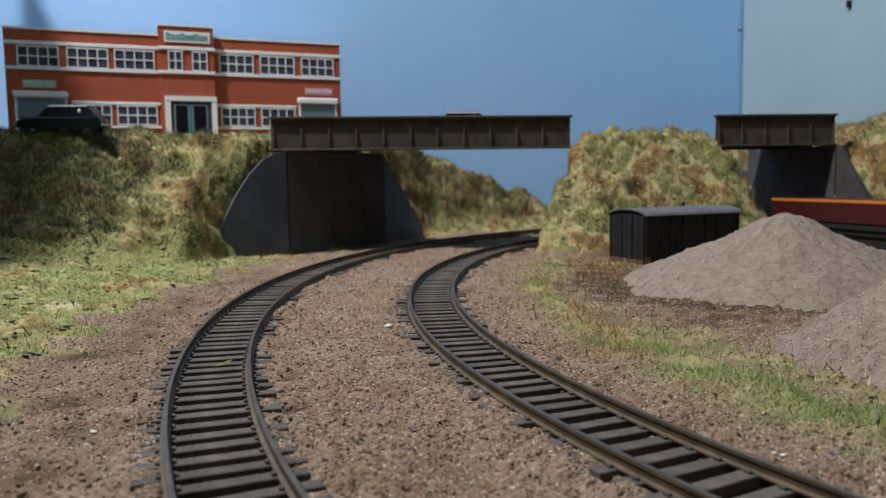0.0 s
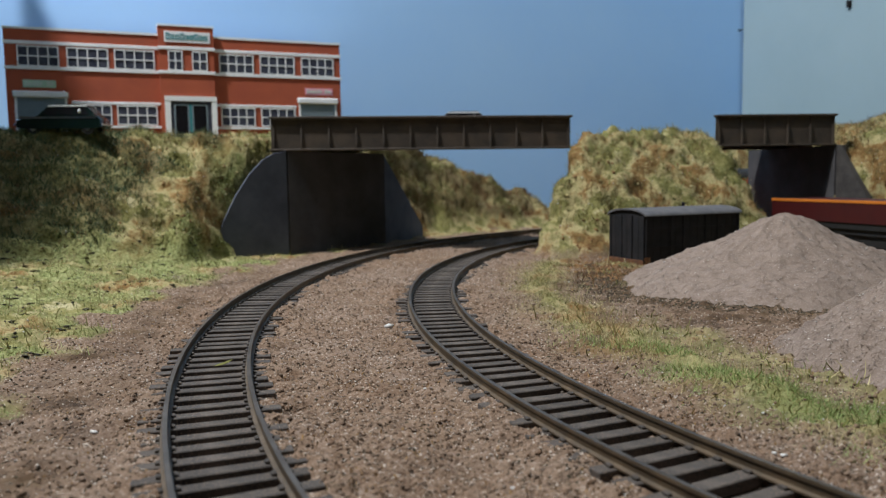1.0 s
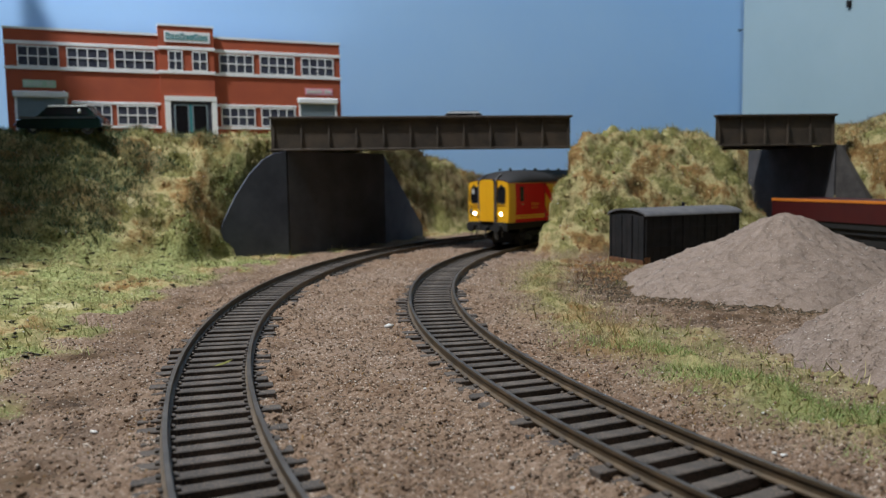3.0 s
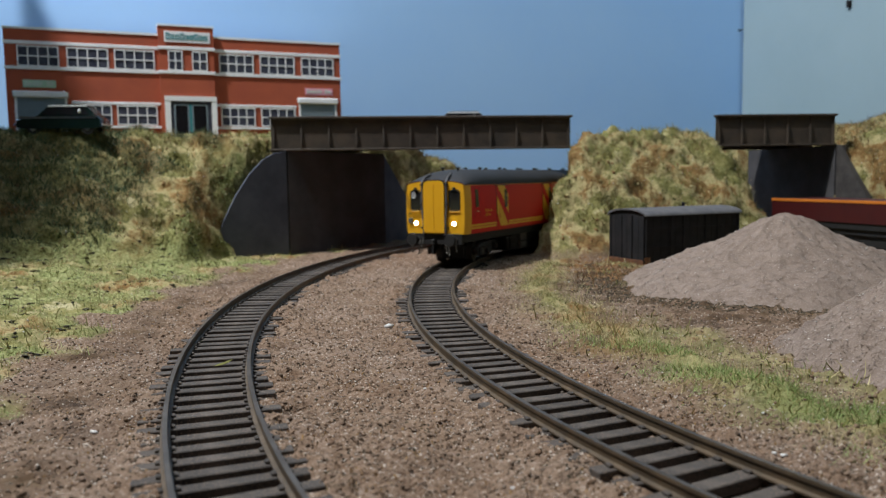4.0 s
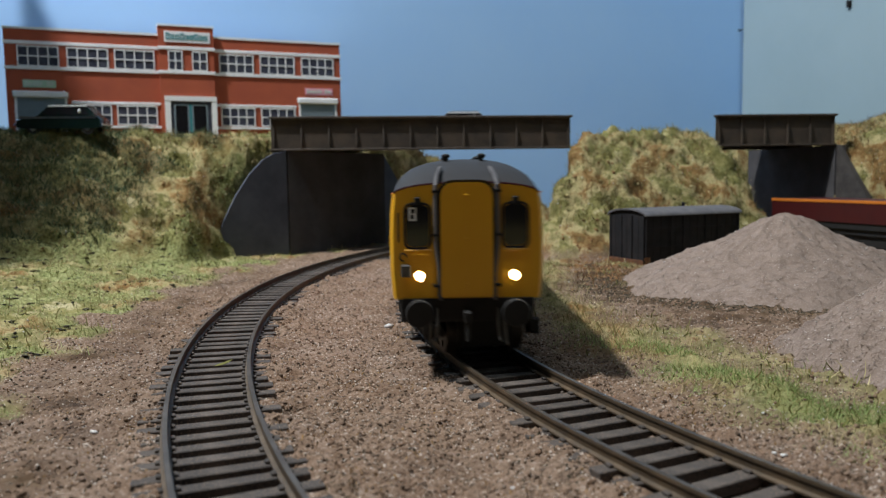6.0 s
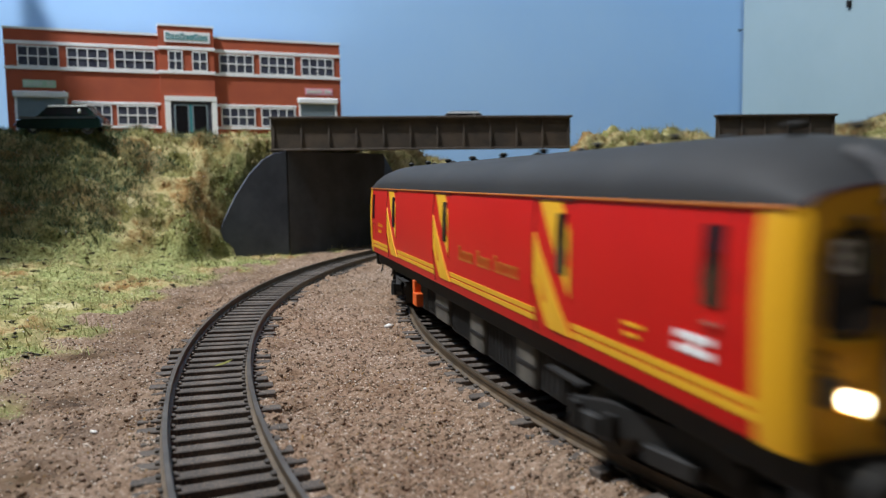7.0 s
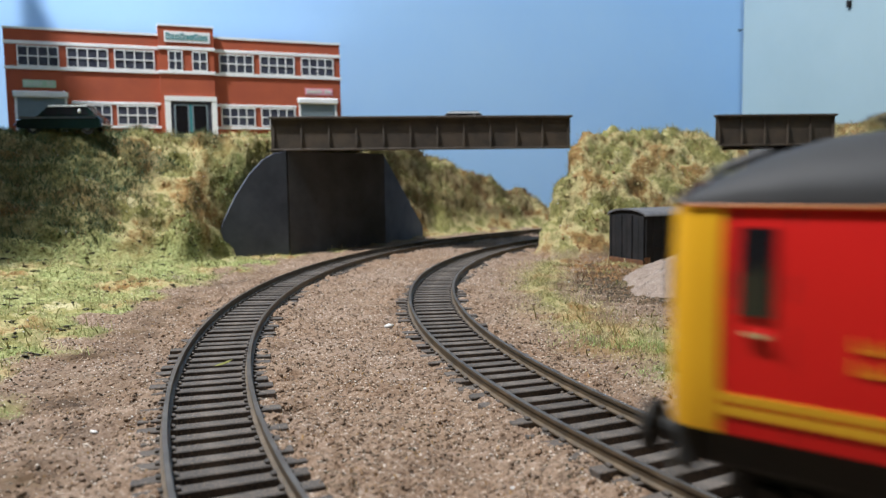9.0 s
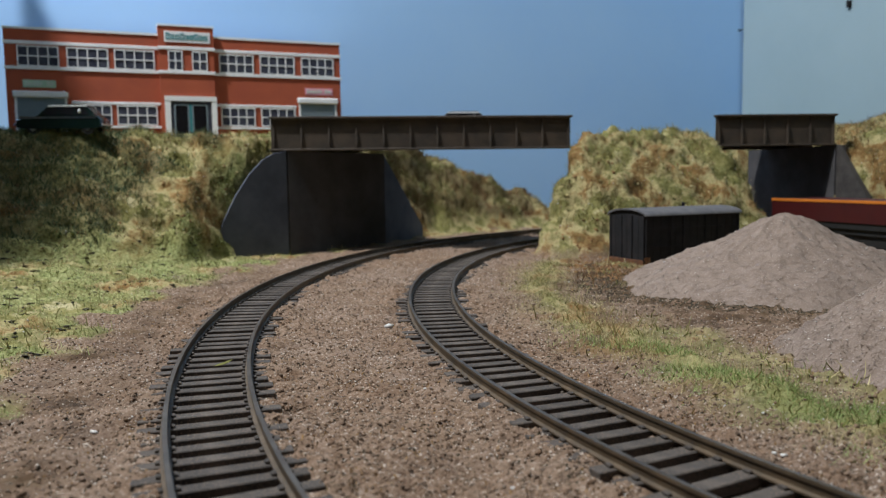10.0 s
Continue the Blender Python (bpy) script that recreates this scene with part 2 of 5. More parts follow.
BANK_LEFT = [(-900, 395), (-262, 448), (-185, 500), (-113, 512), (-62, 582), (-70, 640), (-900, 640)]
BANK_BACK = [(-80, 600), (-68, 655), (-22, 706), (70, 756), (170, 800), (170, 1100), (-900, 1100), (-900, 600)]
MOUND = [(95, 509), (180, 527), (187, 572), (168, 590), (112, 560)]
BANK_RIGHT = [(296, 560), (318, 524), (440, 440), (900, 320), (900, 1100), (300, 1100), (272, 650)]


def terrain(X, Y):
    """Height of the ground and how grassy it is, in mm."""
    dl, dr = beside(LEFT, X, Y), beside(RIGHT, X, Y)
    z = np.full(X.shape, -3.3) + 0.35 * rough(X, Y, 24, 1) + 0.26 * rough(X, Y, 9, 2) + 0.24 * rough(X, Y, 4.6, 40)
    grass = ease((dl - 44 - 7 * rough(X, Y, 40, 3)) / 14)
    # gentle rise towards the bank
    z += ease((dl - 45) / 110) * 9 * ease((420 - Y) / 200 + 0.8)
    n = rough(X, Y, 60, 4) * 1.6
    d, bx, by = away(BANK_LEFT, X, Y)
    w = np.where(X < -152, 96.0, np.maximum(3.0, 96 - (X + 152) * 3.0))
    h = np.clip(1 - d / w, 0, 1)
    z = np.maximum(z, -4 + 79 * (0.55 * h ** 1.4 + 0.45 * ease(h)) + n * np.where(h > 0, np.minimum(1, 8 * h * (1.13 - h)), 0))
    grass = np.maximum(grass, ease(h * 6))
    d, bx, by = away(BANK_BACK, X, Y)
    top = np.clip(80 - 0.40 * (X + 50), 14, 80)
    h = np.clip(1 - d / 26, 0, 1)
    z = np.maximum(z, -4 + (top + 4) * (0.6 * h + 0.4 * ease(h)) + n * 0.8 * np.where(h > 0, 1, 0) * np.minimum(1, h * 3))
    grass = np.maximum(grass, ease(h * 6))
    d, bx, by = away(MOUND, X, Y)
    back = ease((-by) / (np.hypot(bx, by) + 1e-6))
    w = 28 + 38 * back - 2 * ease(bx / (np.hypot(bx, by) + 1e-6)) * (1 - back)
    h = np.clip(1 - d / w, 0, 1)
    z = np.maximum(z, -4 + 77 * (0.55 * h + 0.45 * ease(h)) + n * np.minimum(1, h * 4) * np.where(h > 0, 1, 0))
    grass = np.maximum(grass, ease(h * 7))
    d, bx, by = away(BANK_RIGHT, X, Y)
    h = np.clip(1 - d / (9 + 40 * ease(-by / (np.hypot(bx, by) + 1e-6))), 0, 1)
    z = np.maximum(z, -4 + np.clip(76 + (X - 300) * 0.22, 76, 108) * (0.7 * h + 0.3 * ease(h)) + n * np.minimum(1, h * 4) * np.where(h > 0, 1, 0))
    grass = np.maximum(grass, ease(h * 6))
    # verge between the near track and the heaps
    verge = np.exp(-((-dr - 47 - 3 * rough(X, Y, 60, 6)) / 10.5) ** 2) * ease((Y - 60) / 60) * (1 - ease((Y - 420) / 60))
    verge = np.maximum(verge, 0.75 * np.exp(-((-dr - 66 - 4 * rough(X, Y, 40, 7)) / 9) ** 2) * ease((Y - 120) / 50) * (1 - ease((Y - 235) / 40)))
    verge = np.maximum(verge, 0.85 * ease((-dr - 60) / 20) * ease((rough(X, Y, 45, 8) + 0.6) * 1.2) * ease((Y - 300) / 80) * (1 - ease((Y - 470) / 50)))
    grass = np.maximum(grass, verge)
    z += verge * 0.9
    return z, grass, dl, dr


def spaced(stops):
    """Coordinates from stops (start, step), the last one closing."""
    out = []
    for (a, step), (b, _) in zip(stops, stops[1:]):
        out += list(np.linspace(a, b, max(1, round((b - a) / step)), endpoint=False))
    return np.array(out + [stops[-1][0]])


def ground_material():
    m = bpy.data.materials.new("ballast_and_turf")
    m.use_nodes = True
    nt = m.node_tree
    N, L = nt.nodes, nt.links
    bs = N["Principled BSDF"]
    bs.inputs["Roughness"].default_value = 0.95
    bs.inputs["Specular IOR Level"].default_value = 0.25
    co = N.new("ShaderNodeTexCoord")

    def noise_tex(mm, detail=6.0, roughness=0.6):
        n = N.new("ShaderNodeTexNoise")
        n.inputs["Scale"].default_value, n.inputs["Detail"].default_value = 1000 / mm, detail
        n.inputs["Roughness"].default_value = roughness
        L.new(co.outputs["Object"], n.inputs["Vector"])
        return n.outputs["Fac"]

    def ramp(fac, *stops):
        r = N.new("ShaderNodeValToRGB")
        while len(r.color_ramp.elements) < len(stops):
            r.color_ramp.elements.new(0.5)
        for e, (p, c) in zip(r.color_ramp.elements, stops):
            e.position, e.color = p, (*c, 1)
        L.new(fac, r.inputs["Fac"])
        return r.outputs["Color"]

    def mix(fac, a, b):
        x = N.new("ShaderNodeMix")
        x.data_type = "RGBA"
        L.new(fac, x.inputs["Factor"])
        L.new(a, x.inputs["A"])
        L.new(b, x.inputs["B"])
        return x.outputs["Result"]

    earth = ramp(noise_tex(22, 8, 0.7), (0.32, (0.085, 0.043, 0.021)), (0.47, (0.215, 0.132, 0.082)), (0.64, (0.33, 0.238, 0.172)))
    grains = ramp(noise_tex(1.3, 3, 0.7), (0.38, (0.030, 0.018, 0.011)), (0.48, (0.23, 0.155, 0.105)), (0.60, (0.32, 0.235, 0.175)), (0.74, (0.56, 0.49, 0.42)))
    half = N.new("ShaderNodeValue")
    half.outputs[0].default_value = 0.45
    wash = ramp(noise_tex(55, 3, 0.6), (0.36, (0.19, 0.092, 0.042)), (0.50, (0.24, 0.160, 0.112)), (0.63, (0.33, 0.248, 0.205)))
    third = N.new("ShaderNodeValue")
    third.outputs[0].default_value = 0.35
    earth = mix(half.outputs[0], mix(third.outputs[0], earth, wash), grains)
    turf = ramp(noise_tex(34, 6, 0.62), (0.34, (0.045, 0.028, 0.010)), (0.42, (0.24, 0.11, 0.035)), (0.48, (0.50, 0.42, 0.21)),
                (0.54, (0.12, 0.125, 0.035)), (0.60, (0.26, 0.24, 0.08)), (0.67, (0.58, 0.51, 0.30)))
    fibre = ramp(noise_tex(1.8, 3, 0.7), (0.35, (0.05, 0.04, 0.015)), (0.5, (0.24, 0.20, 0.075)), (0.68, (0.46, 0.42, 0.20)))
    some = N.new("ShaderNodeValue")
    some.outputs[0].default_value = 0.28
    turf = mix(some.outputs[0], turf, fibre)
    at_g = N.new("ShaderNodeAttribute")
    at_g.attribute_name = "grass"
    at_v = N.new("ShaderNodeAttribute")
    at_v.attribute_name = "green"
    lush = ramp(noise_tex(1.6, 3, 0.7), (0.35, (0.075, 0.085, 0.028)), (0.5, (0.235, 0.265, 0.09)), (0.7, (0.46, 0.48, 0.23)))
    turf = mix(at_v.outputs["Fac"], turf, lush)
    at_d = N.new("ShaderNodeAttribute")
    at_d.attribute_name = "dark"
    # Dark brown tone, for soil and for shade painted into the ground
    dark_tone = ramp(noise_tex(11, 6, 0.7), (0.36, (0.026, 0.015, 0.008)), (0.50, (0.085, 0.050, 0.026)), (0.66, (0.165, 0.108, 0.062)))
    L.new(mix(at_d.outputs["Fac"], mix(at_g.outputs["Fac"], earth, turf), dark_tone), bs.inputs["Base Color"])
    bp = N.new("ShaderNodeBump")
    bp.inputs["Strength"].default_value, bp.inputs["Distance"].default_value = 1.0, 0.9 * MM
    L.new(noise_tex(2.2, 6, 0.75), bp.inputs["Height"])
    L.new(bp.outputs["Normal"], bs.inputs["Normal"])
    return m


M_GROUND = ground_material()


def build_ground():
    xs = spaced([(-900, 14), (-330, 3), (-150, 1.7), (150, 2.4), (340, 14), (900, 14)])
    ys = spaced([(-260, 14), (70, 1.7), (330, 2.4), (760, 5), (810, 14), (1150, 14)])
    X, Y = np.meshgrid(xs, ys)
    Z, grass, dl, dr = terrain(X, Y)
    near = np.minimum(np.minimum(abs(dl), abs(dr)), abs(beside(SIDING, X, Y)))
    cut = np.minimum(ease((np.minimum(abs(dl), abs(dr)) - 21) / 12), ease((near - 18) / 7))
    Z = np.where(Z > -2, -3.3 + (Z + 3.3) * cut, Z)
    grass = grass * ease((near - 17) / 9)
    # ballast: low between the rails, heaped over the sleeper ends
    tr = np.minimum(abs(dl), abs(dr))
    Z = np.where(Z < -1, Z - 1.5 * (1 - ease((tr - 7.6) / 1.6)) + (0.28 + 0.62 * rough(X, Y, 11, 15)) * ease((tr - 9.4) / 2.5) * (1 - ease((tr - 17) / 9)), Z)
    grain = np.random.RandomState(3).normal(0, 0.22, X.shape) * (near > 9) + np.random.RandomState(4).normal(0, 0.45, X.shape) * grass
    green = np.clip(0.5 + 0.7 * rough(X, Y, 75, 11), 0, 1) * ease((-X - 60) / 60) * (1 - ease((Z - 45) / 40)) * 0.75
    green = np.maximum(green, np.exp(-((-dr - 45) / 9) ** 2) * ease((230 - Y) / 60) * 0.55)
    # left bank: shade put into the ground colour
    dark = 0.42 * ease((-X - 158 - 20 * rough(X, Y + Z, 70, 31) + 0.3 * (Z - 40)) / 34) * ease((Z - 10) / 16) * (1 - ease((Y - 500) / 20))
    # darker brown on the back bank
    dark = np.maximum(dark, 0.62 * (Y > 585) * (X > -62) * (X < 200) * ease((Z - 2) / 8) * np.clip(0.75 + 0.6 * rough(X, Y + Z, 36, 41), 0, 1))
    # between the heaps: dark soil, with its shade painted in
    dark = np.maximum(dark, 0.95 * np.exp(-(((X - 98) / 34) ** 2 + ((Y - 256) / 20) ** 2)) * (0.7 + 0.4 * rough(X, Y, 12, 32)))
    dark = np.maximum(dark, 0.95 * np.exp(-(((X - 88) / 27) ** 2 + ((Y - 372) / 62) ** 2)) * (0.75 + 0.5 * rough(X, Y, 20, 33)))
    # heap's foot: ring of dark soil, shade included in the colour
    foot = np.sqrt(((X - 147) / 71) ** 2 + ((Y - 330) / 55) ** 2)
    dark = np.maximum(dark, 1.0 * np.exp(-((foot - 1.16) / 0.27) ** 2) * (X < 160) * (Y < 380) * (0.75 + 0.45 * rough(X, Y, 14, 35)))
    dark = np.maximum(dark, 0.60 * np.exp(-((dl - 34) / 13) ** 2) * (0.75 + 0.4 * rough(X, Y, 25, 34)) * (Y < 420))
    nx, ny = len(xs), len(ys)
    me = bpy.data.meshes.new("ground")
    gp = np.stack([X, Y, Z + grain], 2)
    # uneven turf: pushed along the slope's normal
    du, dv = np.gradient(gp, axis=1), np.gradient(gp, axis=0)
    nn = np.cross(du, dv)
    nn /= np.linalg.norm(nn, axis=2)[..., None]
    push = rough(X + Z * 0.4, Y + Z * 0.9, 30, 16) * 1.4 + rough(X - Z * 0.5, Y + Z * 0.8, 12, 17) * 0.6 + rough(X + Z * 0.8, Y - Z * 0.6, 6, 18) * 0.5
    gp = gp + nn * (push * grass * ease((Z + 1) / 14) * cut)[..., None]
    co = gp.reshape(-1, 3) * MM
    i = (np.arange(ny - 1)[:, None] * nx + np.arange(nx - 1)).ravel()
    faces = np.stack([i, i + 1, i + nx + 1, i + nx], 1)
    me.from_pydata(co.tolist(), [], faces.tolist())
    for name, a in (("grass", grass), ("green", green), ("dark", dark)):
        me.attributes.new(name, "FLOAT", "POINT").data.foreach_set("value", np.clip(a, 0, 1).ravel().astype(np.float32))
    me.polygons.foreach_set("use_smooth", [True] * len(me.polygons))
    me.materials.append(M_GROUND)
    tagged(new("ground", me), "brown ballast earth rising into straw-green turf banks", "ground", kind="structure")
    return xs, ys, Z, grass, green, dl, dr, gp, np.clip(dark, 0, 1)


XS, YS, ZG, GRASS, GREEN, DL, DR, GP, DARK = build_ground()


def ground_at(x, y, field=None):
    """Height (or another field) of the ground at arrays x, y."""
    f = ZG if field is None else field
    x, y = np.asarray(x, float), np.asarray(y, float)
    i = np.clip(np.searchsorted(XS, x) - 1, 0, len(XS) - 2)
    j = np.clip(np.searchsorted(YS, y) - 1, 0, len(YS) - 2)
    u, v = (x - XS[i]) / (XS[i + 1] - XS[i]), (y - YS[j]) / (YS[j + 1] - YS[j])
    return f[j, i] * (1 - u) * (1 - v) + f[j, i + 1] * u * (1 - v) + f[j + 1, i] * (1 - u) * v + f[j + 1, i + 1] * u * v


# ---- backdrop and room ----


def sheet_along(name, pts, z0, z1, thick, mat, label):
    """An upright board that follows points on the plan."""
    v = []
    for i, (x, y) in enumerate(pts):
        a, b = pts[max(i - 1, 0)], pts[min(i + 1, len(pts) - 1)]
        d = Vector((b[0] - a[0], b[1] - a[1])).normalized()
        v += [(x, y, z0), (x, y, z1), (x - d.y * thick, y + d.x * thick, z1), (x - d.y * thick, y + d.x * thick, z0)]
    f = []
    for i in range(len(pts) - 1):
        for k in range(4):
            f.append((i * 4 + k, i * 4 + (k + 1) % 4, i * 4 + 4 + (k + 1) % 4, i * 4 + 4 + k))
    f += [(0, 1, 2, 3), tuple(len(v) - 4 + k for k in (3, 2, 1, 0))]
    s = Shape().add(v, f)
    ob = new(name, s.mesh(name, mat, True))
    return tagged(ob, label, "backdrop", kind="structure")


def curve_pts(keys, n=40):
    """A smooth line through plan points."""
    out = []
    k = [keys[0]] + keys + [keys[-1]]
    for i in range(1, len(k) - 2):
        p0, p1, p2, p3 = (np.array(q, float) for q in k[i - 1:i + 3])
        for t in np.linspace(0, 1, n, endpoint=False):
            out.append(tuple(0.5 * (2 * p1 + (p2 - p0) * t + (2 * p0 - 5 * p1 + 4 * p2 - p3) * t * t + (3 * p1 - p0 - 3 * p2 + p3) * t ** 3)))
    return out + [keys[-1]]


sheet_along("backdrop_back", curve_pts([(-900, 420), (-320, 610), (-85, 705), (130, 796), (340, 884), (356, 891)], 12), -40, 620, 8, M_SKY, "sky-blue painted backdrop board")
SIDE = [(341.5, 882), (372, 800), (420, 670), (452, 585), (625, 120)]
sheet_along("backdrop_side", SIDE, 62, 620, 8, M_PALE, "pale grey-blue painted end board")
sheet_along("backdrop_side_foot", SIDE[:2], -40, 62, 8, M_PALE, "pale foot of the end board beside the track opening")
sheet_along("backdrop_side_foot", SIDE[3:], -40, 62, 8, M_PALE, "pale foot of the end board beside the track opening")

for x, y, z, w, h in ((390.0, 748, 205, 3.2, 6.5), (350.5, 856, 244, 9, 2.2), (337.0, 879, 206, 2.0, 2.0)):
    tagged(new("paint_chip", Shape().box(x - 2.6, y - w / 2, z - h / 2, x + 1.5, y + w / 2, z + h / 2, 0.4).mesh("paint_chip", M_HUT)), "dark chip in the painted end board", "paint chip", "paint chips")


def room():
    for name, b in (("floor", (-2200, -2400, -1010, 2200, 1700, -1000)), ("ceiling", (-2200, -2400, 1400, 2200, 1700, 1410)),
                    ("wall_west", (-2210, -2400, -1000, -2200, 1700, 1400)), ("wall_east", (2200, -2400, -1000, 2210, 1700, 1400)),
                    ("wall_south", (-2200, -2410, -1000, 2200, -2400, 1400)), ("wall_north", (-2200, 1700, -1000, 2200, 1710, 1400))):
        tagged(new(name, Shape().box(*b).mesh(name, M_PLASTER)), "plain grey room surface", name.split("_")[0], kind="structure")
    s = Shape().box(-900, -260, -60, 900, 1150, -40)
    for x in (-860, 860):
        for y in (-220, 1110):
            s.box(x - 22, y - 22, -1000, x + 22, y + 22, -60)
    tagged(new("baseboard", s.mesh("baseboard", M_WOOD)), "plain wooden trestle board under the layout", "baseboard", kind="structure")


room()

# ---- tracks ----
RAIL_SECTION = [(-0.45, 0.0), (0.45, 0.0), (0.5, -0.35), (0.45, -0.7), (0.2, -0.9), (0.2, -2.0), (0.95, -2.25), (0.95, -2.55),
                (-0.95, -2.55), (-0.95, -2.25), (-0.2, -2.0), (-0.2, -0.9), (-0.45, -0.7), (-0.5, -0.35)]


def sweep_rail(line, side, lo, hi, step=4.0):
    n = len(RAIL_SECTION)
    v, f, sl = [], [], []
    st = np.arange(lo, hi, step)
    for s in st:
        x, y, th = on_line(line, s)
        for o, z in RAIL_SECTION:
            d = side + o
            v.append((x - d * math.sin(th), y + d * math.cos(th), z))
    for i in range(len(st) - 1):
        for k in range(n):
            f.append((i * n + k, i * n + n + k, i * n + n + (k + 1) % n, i * n + (k + 1) % n))
            sl.append(1 if k == 0 else 0)
    f += [tuple(range(n)), tuple(len(v) - 1 - k for k in range(n))]
    s = Shape()
    s.v, s.f, s.s = v, f, sl + [0, 0]
    return s


def sleeper_mesh(k):
    r = random.Random(k)
    s = Shape().box(-1.6, -13.6 + r.uniform(-0.8, 0.8), -4.6, 1.6, 13.6 + r.uniform(-0.8, 0.8), -2.5, 0.18)
    for g in (-8.65, 8.65):
        for o in (-1.3, 1.3):
            s.box(-0.75, g + o - 0.45, -2.5, 0.75, g + o + 0.45, -1.95, 0.15)
    return s.mesh("sleeper", M_SLEEPER)


SLEEPERS = [sleeper_mesh(k) for k in range(5)]


def build_track(line, lo, hi, label, pitch=6.55):
    t = thing("railway_track", at(0, 0, 0), label, "railway track", "model railway tracks")
    for side in (8.65, -8.65):
        part("rail", sweep_rail(line, side, lo, hi), [M_RAIL, M_RAILTOP], t, "brown weathered steel rail", True)
    k = 0
    r = random.Random(5)
    for s in np.arange(lo + 2, hi - 2, pitch):
        x, y, th = on_line(line, s)
        ob = new("sleeper", SLEEPERS[k % 5])
        ob.parent = t
        ob.matrix_basis = at(x, y, r.uniform(-0.25, 0.12), math.degrees(th) + r.uniform(-1.5, 1.5))
        k += 1
    return t


build_track(LEFT, -120, 800, "curved railway track with dark sleepers in brown ballast")
build_track(RIGHT, -400, 1020, "curved railway track on which the red railcar runs")

# ---- bridges ----


def girder(parent, length, ribs, y, out, x0=0.0, low=0.0):
    """A plate girder along x from 0, its outer side at y, ribs towards out."""
    part("girder", Shape().box(x0, min(y, y - out * 2), low, x0 + length, max(y, y - out * 2), 20), M_BRIDGE, parent)
    part("top_flange", Shape().box(x0 - 1, min(y - out * 3.5, y + out * 2.2), 19.4, x0 + length + 1, max(y - out * 3.5, y + out * 2.2), 21, 0.3), M_BRIDGE, parent)
    part("bottom_flange", Shape().box(x0 - 1, min(y - out * 3.5, y + out * 2.0), low - 1.2, x0 + length + 1, max(y - out * 3.5, y + out * 2.0), low + 0.2, 0.3), M_BRIDGE, parent)
    for i in range(ribs):
        x = x0 + 1.5 + (length - 3) * i / (ribs - 1)
        rib = Shape().prism([(y, low + 0.2), (y + out * 1.9, low + 0.2), (y + out * 1.9, low + 4), (y + out * 0.7, 14), (y + out * 0.7, 19.4), (y, 19.4)], "x", x - 0.5, x + 0.5)
        part("stiffener", rib, M_BRIDGE, parent)


def wall_prism(pts, thick):
    """An upright wall: plan points with their top heights, from z=-6, pushed back by thick along its left normal."""
    v = []
    for i, (x, y, top) in enumerate(pts):
        a, b = pts[max(i - 1, 0)], pts[min(i + 1, len(pts) - 1)]
        d = Vector((b[0] - a[0], b[1] - a[1])).normalized()
        v += [(x, y, -6), (x, y, top), (x - d.y * thick, y + d.x * thick, top), (x - d.y * thick, y + d.x * thick, -6)]
    f = []
    for i in range(len(pts) - 1):
        for k in range(4):
            f.append((i * 4 + k, i * 4 + (k + 1) % 4, i * 4 + 4 + (k + 1) % 4, i * 4 + 4 + k))
    f += [(0, 1, 2, 3), tuple(len(v) - 4 + k for k in (3, 2, 1, 0))]
    return Shape().add(v, f)


def build_bridges():
    b = thing("road_bridge", at(-110.5, 503, 65.6, 6.4), "rusty plate-girder road bridge on a dark abutment", "bridge", "road bridges")
    girder(b, 199, 12, 0, -1)
    girder(b, 212, 12, 74, 1, low=5.2)
    part("deck", Shape().box(0, 2.2, 5.4, 199, 71.8, 7.6), M_ASPHALT, b, "grey asphalt road deck")
    a = thing("bridge_abutment", at(0, 0, 0), "dark blue-grey abutment with flared wing walls", "abutment")
    part("face", wall_prism([(-100, 503, 64.3), (-72, 540, 64.3), (-43, 578, 64.3)], 9), M_SHADED_BRICK, a, "inner face painted dark for the shade under the deck")
    part("wing_wall", wall_prism([(-140, 473, 8), (-135, 476.5, 22), (-129, 481, 36), (-121, 487, 50), (-113, 493, 59.5), (-107, 497.5, 63), (-101, 502, 64.5)], 2), M_CONCRETE, a)
    part("wing_wall", wall_prism([(-43.5, 578.5, 64), (-17, 655, 5)], 5), M_CONCRETE, a)
    c = thing("road_bridge", at(193.5, 545, 66.0, 3.6), "short rusty plate-girder bridge over the siding", "bridge", "road bridges")
    girder(c, 86, 6, 0, -1)
    girder(c, 60, 5, 74, 1, 34.0)
    part("deck", Shape().prism([(0, 2.2), (86, 2.2), (94, 71.8), (34, 71.8)], "z", 1, 6), M_ASPHALT, c, "grey asphalt road deck")
    d = thing("bridge_abutment", at(0, 0, 0), "dark abutment with a pale sloping wing wall", "abutment")
    part("face", wall_prism([(258, 650, 65), (279.5, 549, 65)], 9), M_SHADED_BRICK, d)
    part("wing_wall", wall_prism([(280, 548, 65), (292, 522, 22)], 5), M_PALECONC, d, "pale concrete wing wall")


build_bridges()
# Unseen board, added to block the lamp from left bank and factory
tagged(new("shade_board", wall_prism([(-335, 318, 450), (-336, 330, 478), (-337, 365, 490), (-339, 400, 470), (-342, 470, 420), (-345, 556, 335)], 6).mesh("shade_board", M_SKY)),
       "unseen sky-blue board with a slanting top, added to shade the left bank", "backdrop", kind="structure")

# ---- factory ----


